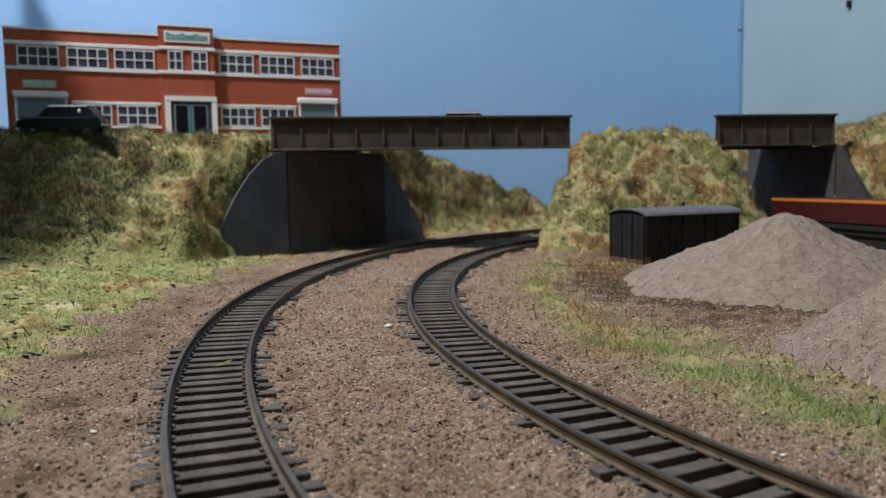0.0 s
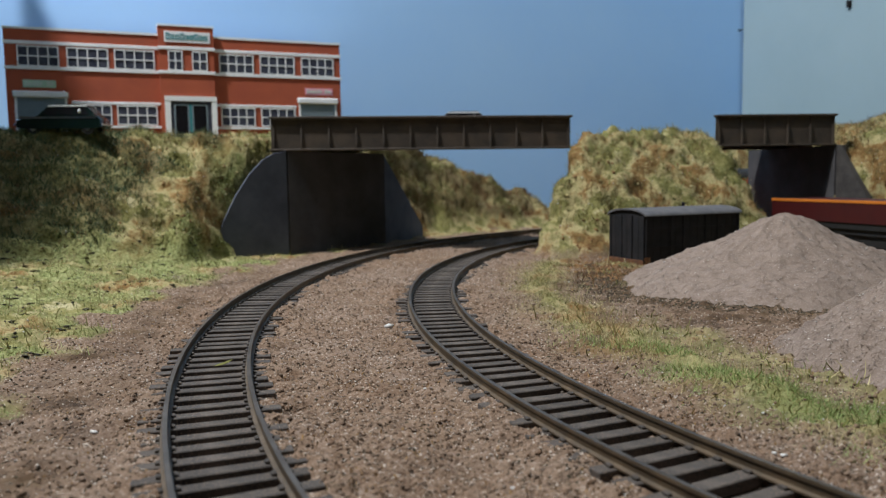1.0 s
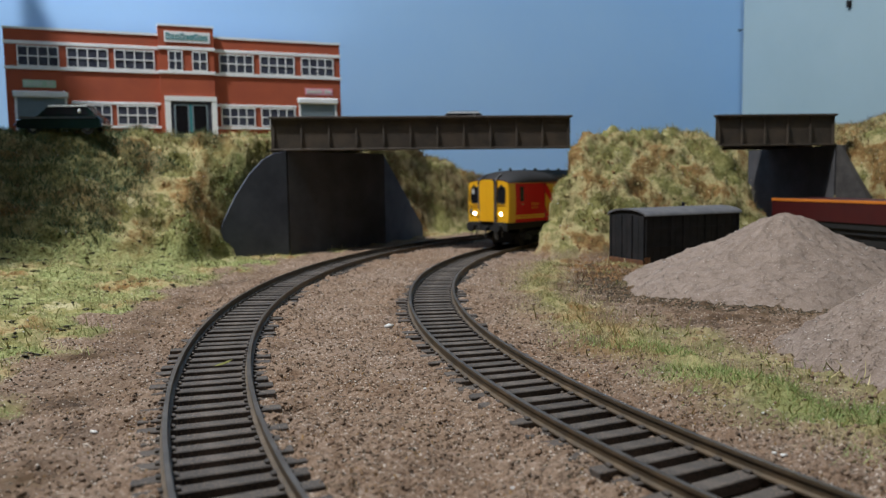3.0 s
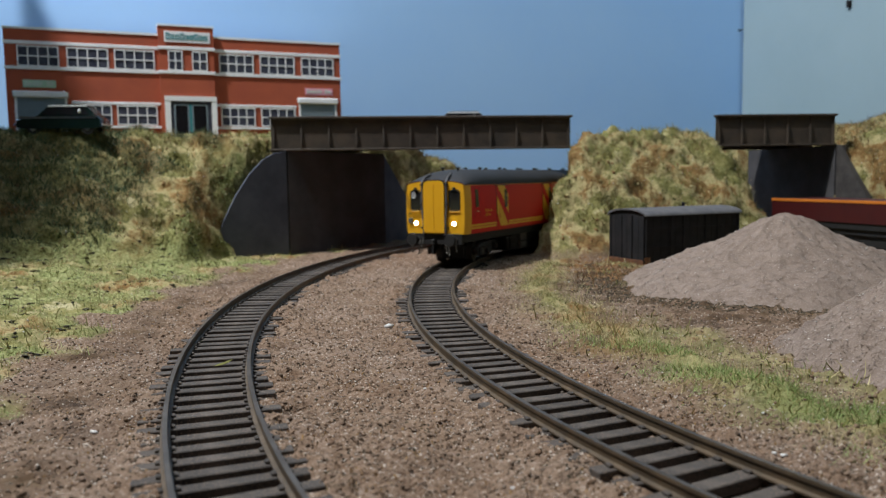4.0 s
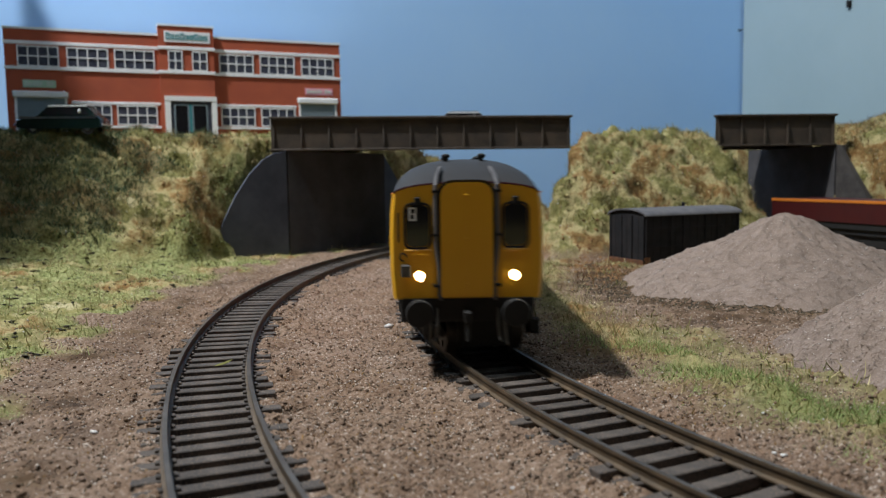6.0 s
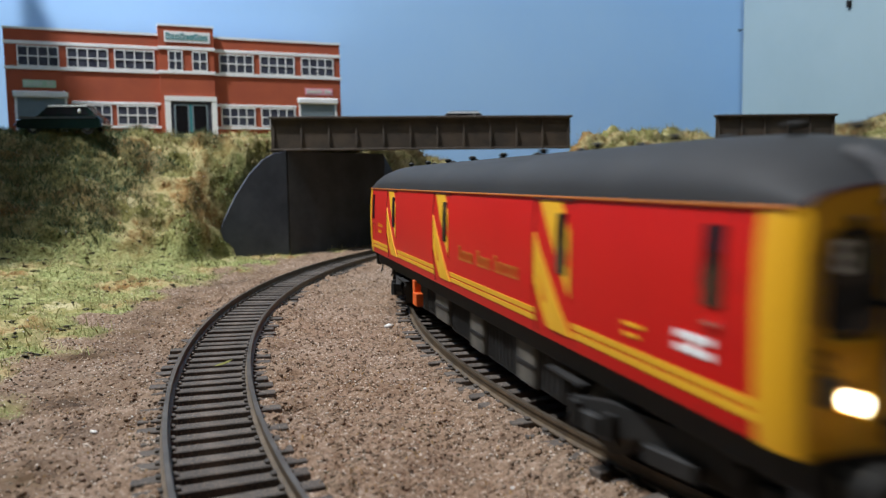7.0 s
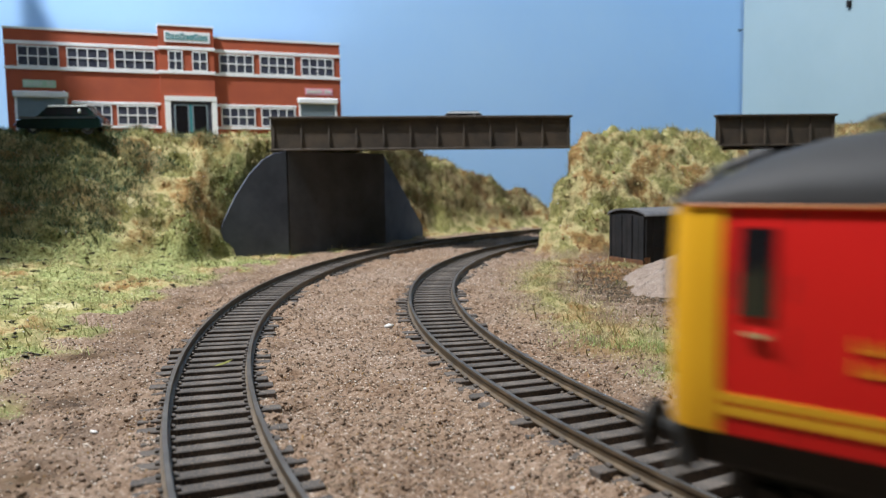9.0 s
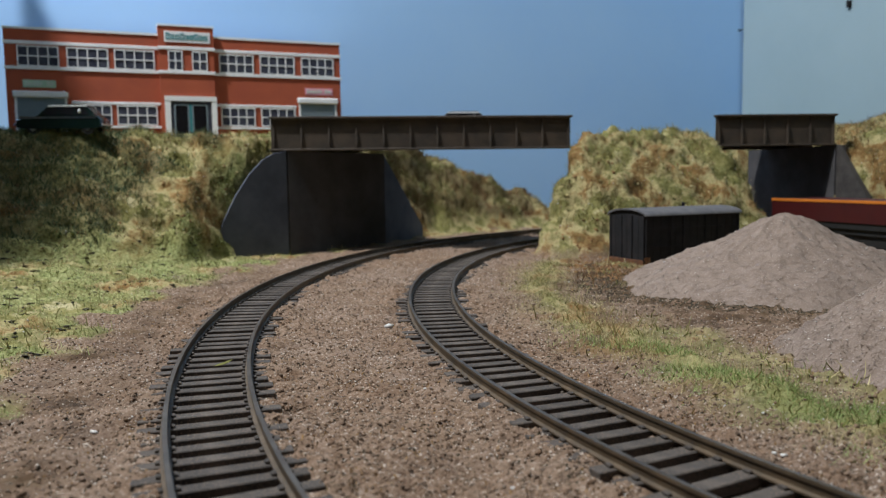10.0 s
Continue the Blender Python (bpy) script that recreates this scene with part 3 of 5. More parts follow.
def build_factory():
    W, H, D = 247.0, 78.0, 22.0
    ang = math.degrees(math.atan2(655 - 563, -84 + 313.5))
    f = thing("factory", at(-313.5, 563, 80.4, ang), "two-storey red brick factory with white bands and windows", "factory building")
    # x along the front, y back, z up
    wall = Shape()
    wall.box(0, 0, -8, W, D, H - 1)
    part("wall", wall, M_BRICK, f)
    part("parapet", Shape().box(-0.6, -0.6, H - 1, W + 0.6, D, H + 0.6), M_WHITE, f)
    cx0, cx1 = 104.6, 145.0
    part("entrance_bay", Shape().box(cx0, -5, -8, cx1, -0.004, H + 6), M_BRICK, f)
    part("parapet", Shape().box(cx0 - 0.6, -5.6, H + 6, cx1 + 0.6, D * 0.6, H + 7.2), M_WHITE, f)
    part("wall", Shape().box(cx0, 0.004, H + 0.7, cx1, D * 0.6 - 0.4, H + 5.9), M_BRICK, f)
    for z, h in ((66.3, 2.5), (48.2, 2.3)):
        part("band", Shape().box(-0.6, -0.9, z, cx0 - 0.1, -0.004, z + h, 0.2), M_WHITE, f)
        part("band", Shape().box(cx1 + 0.1, -0.9, z, W + 0.6, -0.004, z + h, 0.2), M_WHITE, f)
        part("band", Shape().box(cx0 - 0.8, -6.0, z, cx1 + 0.8, -5.0, z + h, 0.2), M_WHITE, f)
    for x0, x1 in ((42, cx0 - 0.1), (cx1 + 0.1, 209.5)):
        part("band", Shape().box(x0, -0.9, 24.2, x1, -0.004, 26.2, 0.2), M_WHITE, f)
        part("band", Shape().box(x0, -0.9, 6.6, x1, -0.004, 8.4, 0.2), M_WHITE, f)

    def window(x0, x1, z0, z1, y, cols, rows):
        w = part("window", Shape().box(x0, y - 0.35, z0, x1, y, z1), M_GLASSD, f, "dark panes in white glazing bars")
        s = Shape()
        b = 0.42
        for i in range(cols + 1):
            x = x0 + (x1 - x0) * i / cols
            s.box(x - b, y - 0.9, z0, x + b, y - 0.36, z1)
        for i in range(rows + 1):
            z = z0 + (z1 - z0) * i / rows
            s.box(x0 - b, y - 0.86, z - b, x1 + b, y - 0.40, z + b)
        part("window_frame", s, M_WHITE, w)

    for x0, x1 in ((8.5, 35), (41, 68.4), (73.3, 101), (149.7, 175.5), (181.3, 208.4), (214.7, 241)):
        window(x0, x1, 51.0, 65.0, 0, 4, 2)
    for x0, x1 in ((111.5, 121.2), (129, 139.6)):
        window(x0, x1, 51.0, 65.2, -5, 2, 2)
    for x0, x1 in ((44, 69), (73.5, 101.4), (149.8, 175.6), (181.2, 208)):
        window(x0, x1, 9.4, 23.4, 0, 4, 2)
    # loading doors
    for x0, x1 in ((6.4, 37.8), (213, 241.6)):
        d = part("loading_door", Shape().box(x0, -0.6, -6, x1, -0.004, 28), M_SHUTTER, f, "grey-blue roller shutter")
        s = Shape()
        for i in range(16):
            s.box(x0 + 1.2, -0.95, -5.5 + i * 2, x1 - 1.2, -0.62, -4.1 + i * 2, 0.1)
        part("slats", s, M_SHUTTER, d)
        part("lintel", Shape().box(x0 - 2.6, -2.6, 28, x1 + 2.6, -0.004, 32.8, 0.8), M_WHITE, d)
        part("jamb", Shape().box(x0 - 1.6, -1.2, -6, x0, -0.004, 28), M_WHITE, d)
        part("jamb", Shape().box(x1, -1.2, -6, x1 + 1.6, -0.004, 28), M_WHITE, d)
    # main doors
    dr = part("entrance", Shape().box(cx0 + 6.9, -5.5, -6, cx1 - 3.3, -5.0, 27.4), M_GLASSD, f, "dark glazed double doors under a white surround")
    part("door_post", Shape().box(cx0 + 20.3, -5.9, -6, cx0 + 22.3, -5.51, 25), M_TEAL, dr, "teal middle post")
    for x0, x1 in ((cx0 + 10.2, cx0 + 19.2), (cx0 + 23.4, cx0 + 33.0)):
        part("door_pane", Shape().box(x0, -5.9, -6, x1, -5.51, 24), M_DKGLASS, dr)
        part("door_frame", Shape().box(x0 - 1, -6.1, -6, x0, -5.5, 25).box(x1, -6.1, -6, x1 + 1, -5.5, 25).box(x0 - 1, -6.1, 24, x1 + 1, -5.5, 25), M_SHUTTER, dr)
    part("surround", Shape().box(cx0 + 2.6, -6.6, -6, cx0 + 6.8, -5.0, 27.5).box(cx1 - 3.2, -6.6, -6, cx1 + 0.7, -5.0, 27.5)
         .box(cx0 + 2.6, -6.8, 27.5, cx1 + 0.7, -5.0, 31.2), M_WHITE, dr)

    def sign(x0, x1, z0, z1, y, board, ink, n, label):
        s = part("sign", Shape().box(x0, y - 0.7, z0, x1, y - 0.004, z1, 0.1), board, f, label)
        bars = Shape()
        w = (x1 - x0 - 2.4) / n
        for i in range(n):
            if n == 8 and i == 5:
                continue
            a, c, top = x0 + 1.2 + i * w, x0 + 1.2 + (i + 0.8) * w, z0 + (z1 - z0) * (0.70 if i % 3 else 0.84)
            foot = z0 + (z1 - z0) * 0.26
            bars.box(a, y - 0.95, foot, a + 0.24 * w, y - 0.72, top).box(c - 0.24 * w, y - 0.95, foot, c, y - 0.72, top)
            bars.box(a + 0.24 * w, y - 0.95, foot, c - 0.24 * w, y - 0.72, foot + 0.9).box(a + 0.24 * w, y - 0.95, top - 0.9, c - 0.24 * w, y - 0.72, top)
        part("lettering", bars, ink, s)

    sign(108.8, 142.4, H - 6.0, H + 2.2, -5, M_WHITE, M_TEAL, 9, "pale name board with teal lettering")
    sign(10.8, 32.5, 35.4, 40.8, 0, M_MINT, M_INK, 8, "mint green goods sign")
    sign(217.2, 240, 35.4, 40.8, 0, M_PINK, M_INK, 8, "pink goods sign")


build_factory()

# ---- red railcar ----


M_WHEEL = material("oily_dark_steel", (0.016, 0.013, 0.010), (0.030, 0.024, 0.018), 0.5, 4, 0.4, 0.2, 0.3)


def ring_loft(rings, slot=0):
    """A closed solid through rings of equal length."""
    n = len(rings[0])
    v = [p for r in rings for p in r]
    f = []
    for i in range(len(rings) - 1):
        for k in range(n):
            f.append((i * n + k, i * n + (k + 1) % n, i * n + n + (k + 1) % n, i * n + n + k))
    f += [tuple(range(n - 1, -1, -1)), tuple(len(v) - n + k for k in range(n))]
    return Shape().add(v, f, slot)


CAR_SIDE = [(17.7, 16.2), (17.9, 17.5), (18.3, 23), (18.35, 31), (18.1, 37), (17.6, 41.5)]


def side_y(z, out=0.0):
    """Half width of the railcar's body at height z."""
    return float(np.interp(z, [p[1] for p in CAR_SIDE], [p[0] for p in CAR_SIDE])) + out


def body_ring(x, k, out=0.0, z0=None):
    pts = CAR_SIDE if z0 is None else [p for p in [(side_y(z0), z0)] + CAR_SIDE if p[1] >= z0]
    return [(x, (y + out) * k, z) for y, z in pts] + [(x, -(y + out) * k, z) for y, z in reversed(pts)]


def side_panel(outline, sides, out0, out1):
    """A thin panel on the body side, outline of (along as seen, z); sides -1 the train's right, 1 its left."""
    s = Shape()
    n = len(outline)
    for sd in sides:
        v = [(a * -sd, sd * side_y(z, out0), z) for a, z in outline] + [(a * -sd, sd * side_y(z, out1), z) for a, z in outline]
        f = [(i, (i + 1) % n, n + (i + 1) % n, n + i) for i in range(n)] + [tuple(range(n)), tuple(range(2 * n - 1, n - 1, -1))]
        s.add(v, f)
    return s


def bar_panel(a0, a1, z0, z1, sides, out0, out1, steps=4):
    zs = np.linspace(z0, z1, steps)
    return side_panel([(a0, z) for z in zs] + [(a1, z) for z in zs[::-1]], sides, out0, out1)


def rounded(y0, y1, z0, z1, r, n=5, top_only=False):
    pts = []
    for cy, cz, a0 in ((y1 - r, z1 - r, 0), (y0 + r, z1 - r, 90), (y0 + r, z0 + r, 180), (y1 - r, z0 + r, 270)):
        if top_only and a0 >= 180:
            pts.append((y0 if a0 == 180 else y1, z0))
            continue
        for i in range(n):
            a = radians(a0 + 90 * i / (n - 1))
            pts.append((cy + r * math.cos(a), cz + r * math.sin(a)))
    return pts


def build_railcar():
    t = thing("railcar", at(0, 0, 0), "red mail railcar with yellow ends and dark grey roof", "train")
    body = ring_loft([body_ring(x, k) for x, k in ((-122, 0.945), (-121.4, 0.975), (-120, 1), (123, 1), (124.4, 0.975), (125, 0.945))])
    body_ob = part("body", body, M_RED, t, "glossy red body side", True)
    for x0, xs in (("front", ((119.4, 1.0), (123, 1.0), (124.5, 0.978), (125.4, 0.945))), ("rear", ((-122.4, 0.945), (-121.5, 0.978), (-120, 1.0), (-116.6, 1.0)))):
        part("cab_end", ring_loft([body_ring(x, k, 0.14) for x, k in xs]), M_YELLOW, t, "yellow cab end", True)
    # roof with domed ends
    rings = []
    for x, h in ((-121.6, 0.24), (-119, 0.46), (-115, 0.68), (-109, 0.87), (-101, 0.97), (-90, 1), (-40, 1), (40, 1), (93, 1), (104, 0.97), (112, 0.87), (118, 0.68), (122, 0.46), (124.6, 0.24)):
        k = 1 - 0.05 * (1 - h)
        rings.append([(x, 17.9 * k * math.copysign(abs(math.cos(a)) ** 0.85, math.cos(a)), 41.6 + 8.6 * h * math.sin(a) ** 0.9) for a in np.linspace(0.0, math.pi, 21)])
    part("roof", ring_loft(rings), M_ROOFDK, t, "matt dark grey roof", True)
    for sx in (1, -1):
        x = 125.0 if sx > 0 else -122.0
        arc = [(17.0 * math.cos(a), 41.4 + 2.5 * math.sin(a)) for a in np.linspace(0, math.pi, 15)]
        part("cab_brow", Shape().prism(arc, "x", min(x, x + sx * 0.38), max(x, x + sx * 0.38)), M_YELLOW, t)
        rim = [(17.2 * math.cos(a), 41.5 + 2.6 * math.sin(a), ) for a in np.linspace(0.03, math.pi - 0.03, 15)]
        part("gutter", Shape().pipe([(x + sx * 0.2, y, z) for y, z in rim], 0.28, 5), M_MAROON, t)
    for sd in (1, -1):
        part("gutter", Shape().box(-121, min(sd * 17.5, sd * 18.05), 41.3, 124, max(sd * 17.5, sd * 18.05), 41.65, 0.08), M_AMBER, t, "thin amber gutter line")
    for x in np.arange(-104, 112, 26.5):
        for y in (-4.6, 4.6):
            v = Shape().tube((x, y, 49.2), (x, y, 50.4), 0.6, 8).ball((x, y, 50.7), 1.15, flat=0.55)
            part("roof_vent", v, M_BLACK, t, "", True)
    # livery on the sides
    for sd in (-1, 1):
        doors = (-85.5, -17.8, 57.0)
        ends = (-116.5, 119.3)
        shift = 0.0 if sd < 0 else -3.0
        edges = []
        for u0 in doors:
            a = u0 + shift
            w = 15.5
            part("door_stripe", side_panel([(a + 0.2, 35), (a + 5.4, 29.4), (a + 10.28, 24), (a + 12.0, 22.1), (a + 13.8, 20.2), (a + w, 18.3), (a + 5.8, 18.3), (a + 4.3, 20.2), (a + 2.7, 22.4), (a + 0.2, 26)], (sd,), -0.2, 0.24), M_STRIPE, t, "slanting yellow stripe")
            part("door_stripe", side_panel([(a + 2, 40.9), (a + 11, 40.9), (a + 13.3, 38.2), (a + w, 35.6), (a + w, 25), (a + 11.6, 29.6), (a + 6.4, 35.8)], (sd,), -0.2, 0.16), M_STRIPE, t, "slanting yellow stripe")
            part("door_window", bar_panel(a + 10.3, a + 13.9, 28.6, 38.8, (sd,), -0.2, 0.24), M_DKGLASS, t, "dark narrow window")
            part("door_seam", bar_panel(a - 0.35, a - 0.05, 16.8, 40.9, (sd,), -0.2, 0.2), M_MAROON, t)
            part("door_seam", bar_panel(a + w + 0.2, a + w + 0.4, 16.8, 40.9, (sd,), -0.2, 0.06), M_MAROON, t)
            part("door_rail", bar_panel(a - 1, a + w + 1, 40.9, 41.3, (sd,), -0.2, 0.35, 2), M_MAROON, t)
            edges.append((a, a + w))
        lo, hi = (ends if sd < 0 else (-119.3, 116.6))
        spans = [(lo, edges[0][0] - 0.4)] + [(edges[i][1] + 0.5, edges[i + 1][0] - 0.4) for i in range(2)] + [(edges[2][1] + 0.5, hi)]
        for a0, a1 in spans:
            for z in (19.9, 18.45):
                part("waist_line", bar_panel(a0, a1, z, z + 1.05, (sd,), -0.2, 0.13, 3), M_STRIPE, t, "thin yellow line")
        for a0 in (-114.6, 110.0):
            part("cab_window", bar_panel(a0, a0 + 3.6, 29.8, 39.2, (sd,), -0.2, 0.24), M_DKGLASS, t, "dark cab side window")
            for q in (a0 - 1.0, a0 + 5.4):
                part("door_seam", bar_panel(q, q + 0.22, 16.8, 41, (sd,), -0.2, 0.05), M_MAROON, t)
            part("handrail", bar_panel(a0 + 0.8, a0 + 3.2, 27.6, 28.0, (sd,), 0, 0.5, 2), M_CHROME, t)
        s = Shape()
        for a0, z0, n in ((-103.0, 27.2, 9), (-103.0, 24.9, 7)):
            for i in range(n):
                tall = 1.5 if i in (0, 3) else 1.0
                for q in (bar_panel(a0 + i, a0 + i + 0.22, z0, z0 + tall, (sd,), -0.1, 0.14, 2), bar_panel(a0 + i + 0.22, a0 + i + 0.7, z0, z0 + 0.25, (sd,), -0.1, 0.14, 2)):
                    s.add(q.v, q.f)
        part("small_lettering", s, M_STRIPE, t, "small pale yellow lettering bars")
        s = Shape()
        r = random.Random(9)
        for i in range(17):
            if i in (5, 10):
                continue
            z0 = 25.0
            a0, w, top = 7.6 + i * 2.45, r.uniform(1.4, 2.0), z0 + (3.6 if i in (0, 6, 11) else 2.5)
            for q in (bar_panel(a0, a0 + 0.45, z0, top, (sd,), -0.1, 0.14, 2), bar_panel(a0 + w - 0.4, a0 + w, z0, top, (sd,), -0.1, 0.14, 2),
                      bar_panel(a0 + 0.45, a0 + w - 0.4, z0, z0 + 0.5, (sd,), -0.1, 0.14, 2), bar_panel(a0 + 0.45, a0 + w - 0.4, top - 0.5, top, (sd,), -0.1, 0.14, 2)):
                s.add(q.v, q.f)
        part("long_lettering", s, M_AMBER, t, "long line of yellow lettering bars")
        s = Shape()
        for a0, ln, z0 in ((91, 5.2, 24.0), (91, 4.0, 22.5)):
            q = bar_panel(a0, a0 + ln, z0, z0 + 0.55, (sd,), -0.1, 0.14, 2)
            s.add(q.v, q.f)
        part("small_lettering", s, M_STRIPE, t, "small pale yellow lettering bars")
        s = Shape()
        for z0 in (25.0, 23.3):
            q = bar_panel(104.5, 112, z0, z0 + 0.9, (sd,), -0.1, 0.14, 2)
            s.add(q.v, q.f)
        q = side_panel([(107, 25.7), (108.3, 25.7), (109.8, 23.5), (108.5, 23.5)], (sd,), -0.1, 0.15)
        s.add(q.v, q.f)
        part("emblem", s, M_WHITE, t, "white rail emblem")
    # cab fronts
    for sx in (1, -1):
        x = 125.4 if sx > 0 else -122.4

        def px(d0, d1):
            a, b = x + sx * d0, x + sx * d1
            return min(a, b), max(a, b)

        part("gangway_door", Shape().prism(rounded(-6.2, 6.2, 17.0, 44.0, 3.2, top_only=True), "x", *px(-0.3, 1.6)), M_YELLOW, t, "flat yellow gangway door")
        part("gangway_seal", Shape().prism(rounded(-6.9, 6.9, 17.0, 44.6, 3.6, top_only=True), "x", *px(-0.3, 0.9)), M_BLACK, t)
        s = Shape()
        for z in (41.0, 30.6, 20.0):
            s.tube((x + sx * 1.6, -0.5, z), (x + sx * 1.6, 0.5, z), 0.3, 6)
        s.box(px(1.55, 1.75)[0], -0.12, 18, px(1.55, 1.75)[1], 0.12, 42.5)
        part("door_ribs", s, M_YELLOW, t)
        for sd in (1, -1):
            y0, y1 = sorted((sd * 8.9, sd * 14.4))
            w = part("cab_window", Shape().prism(rounded(y0, y1, 28.9, 38.6, 1.3), "x", *px(-0.2, 0.12)), M_DKGLASS, t, "dark cab window")
            fr = rounded(y0 - 0.35, y1 + 0.35, 28.5, 39.0, 1.5)
            part("window_rubber", Shape().pipe([(x + sx * 0.1, a, b) for a, b in fr + fr[:1]], 0.28, 5), M_BLACK, w)
            part("wiper_box", Shape().box(px(0, 1.0)[0], sd * 11.6 - 0.7, 38.8, px(0, 1.0)[1], sd * 11.6 + 0.7, 40.6, 0.2).box(px(0, .6)[0], sd * 11.6 - 1.5, 38.6, px(0, .6)[1], sd * 11.6 + 1.5, 39.4), M_BLACK, w)
            part("sill", Shape().box(px(0, 0.6)[0], y0 - 0.4, 27.6, px(0, 0.6)[1], y1 + 0.4, 28.2, 0.15), M_YELLOW, w)
            lampm = M_LAMPON if sx > 0 else M_GREYBOX
            hl = part("headlamp", Shape().tube((x - sx * 0.3, sd * 11.35, 21.8), (x + sx * 0.6, sd * 11.35, 21.8), 1.15, 16), lampm, t, "glowing round headlamp" if sx > 0 else "unlit round lamp")
            part("lamp_rim", Shape().tube((x - sx * 0.3, sd * 11.35, 21.8), (x + sx * 0.35, sd * 11.35, 21.8), 1.5, 16), M_YELLOW, hl)
            pp = [(x - sx * 6.5, sd * 6.1, 47.5), (x - sx * 1.6, sd * 6.9, 45.6), (x + sx * 0.9, sd * 7.3, 43.4), (x + sx * 1.0, sd * 7.4, 30), (x + sx * 1.0, sd * 7.0, 26.4), (x + sx * 0.9, sd * 6.6, 23), (x + sx * 0.9, sd * 6.5, 16)]
            part("exhaust_pipe", Shape().pipe(pp, 0.55, 7), M_ROOFGREY, t, "dusty grey pipe", True)
            for z in (41.6, 31.3, 19.2):
                part("pipe_clip", Shape().box(px(0, 1.7)[0], sd * 7.3 - 0.85, z, px(0, 1.7)[1], sd * 7.3 + 0.85, z + 0.6), M_BLACK, t)
            bf = part("buffer", Shape().tube((x - sx * 3, sd * 11.3, 13.4), (x + sx * 3.0, sd * 11.3, 13.4), 1.7, 14).tube((x + sx * 3.0, sd * 11.3, 13.4), (x + sx * 4.6, sd * 11.3, 13.4), 1.0, 12), M_BLACK, t)
            part("buffer_head", Shape().tube((x + sx * 4.6, sd * 11.3, 13.4), (x + sx * 5.6, sd * 11.3, 13.4), 3.4, 24, 3.1), M_BLACK, bf, "", True)
            for k, yy in enumerate((8.8, 7.2, 13.0)):
                part("brake_hose", Shape().pipe([(x + sx * 0.5, sd * yy, 14), (x + sx * 1.6, sd * yy, 10), (x + sx * 1.4, sd * (yy + 0.4), 6.0 + k), (x + sx * 2.2, sd * (yy + 0.6), 5.2 + k)], 0.35, 6), M_GREYBOX, t)
        part("jumper_box", Shape().box(px(0, 1.2)[0], -15.8, 21.6, px(0, 1.2)[1], -13.4, 24.6, 0.3), M_GREYBOX, t)
        part("jumper_hook", Shape().pipe([(x + sx * 0.4, -15.2 + 0.8 * math.cos(a), 26.4 + 0.9 * math.sin(a)) for a in np.linspace(0, 5, 9)], 0.18, 5), M_BLACK, t)
        part("handrail", Shape().pipe([(x + sx * 0.7, -16.2, 30), (x + sx * 0.7, -16.2, 37)], 0.2, 5), M_BLACK, t)
        part("handrail", Shape().pipe([(x + sx * 0.7, -14, 27.0), (x + sx * 0.7, -9, 27.0)], 0.2, 5), M_YELLOW, t)
        part("head_code_card", Shape().box(px(0.12, 0.3)[0], -13.8, 35.0, px(0.12, 0.3)[1], -11.9, 38.2), M_WHITE, t, "small white code card")
        part("card_mark", Shape().box(px(0.3, 0.36)[0], -13.3, 35.5, px(0.3, 0.36)[1], -12.5, 36.5).box(px(0.3, 0.36)[0], -13.2, 36.8, px(0.3, 0.36)[1], -12.3, 37.8), M_BLACK, t)
        part("buffer_beam", Shape().box(px(-2.5, 0.2)[0], -16, 10.6, px(-2.5, 0.2)[1], 16, 16.6, 0.4), M_BLACK, t)
        part("coupling", Shape().box(px(0, 3.4)[0], -1, 10.6, px(0, 3.4)[1], 1, 13.6, 0.4).pipe([(x + sx * 2.6, 0, 11), (x + sx * 3.0, 0, 6.4)], 0.6, 7), M_BLACK, t)
    # underframe
    part("solebar", Shape().box(-119.5, -15.6, 11.6, 122.5, 15.6, 16.3, 0.3), M_BLACK, t)
    for sd in (1, -1):
        for x0, x1 in ((-74, -62), (60, 74)):
            part("footstep", Shape().box(x0, min(sd * 15.5, sd * 17.2), 10.2, x1, max(sd * 15.5, sd * 17.2), 10.7), M_BLACK, t)
    # Added black block that stands in for the shadow under the floor
    part("underfloor_shade_block", Shape().box(-60, -12.4, 2.2, 62, 12.4, 11.6, 0.5), M_BLACK, t)
    for x0, x1, z0, mt in ((-45, -31.5, 3.4, M_BLACK), (-31, -17, 3.6, M_GREYBOX), (-16.5, 3.5, 2.4, M_BLACK), (4, 14.5, 2.2, M_GREYBOX), (15, 37, 1.8, M_BLACK), (37.5, 47.5, 2.4, M_GREYBOX), (48, 60, 2.6, M_BLACK)):
        for sd in (1, -1):
            oy = 14.6 if mt is M_GREYBOX else 13.6
            eq = part("equipment_box", Shape().box(x0, min(sd * 4, sd * oy), z0, x1, max(sd * 4, sd * oy), 11.6, 0.5), mt, t, "dusty equipment box" if mt is M_GREYBOX else "")
            s = Shape()
            for q in np.arange(x0 + 1.2, x1 - 1, 2.4):
                s.box(q, min(sd * (oy - 0.05), sd * (oy + 0.3)), z0 + 1, q + 0.5, max(sd * (oy - 0.05), sd * (oy + 0.3)), 10.8)
            if mt is M_BLACK:
                part("ribs", s, mt, eq)
            else:
                part("strap", Shape().box(x0 - 0.1, min(sd * (oy - 0.05), sd * (oy + 0.25)), z0 + 4.2, x1 + 0.1, max(sd * (oy - 0.05), sd * (oy + 0.25)), z0 + 5.0), M_BLACK, eq)
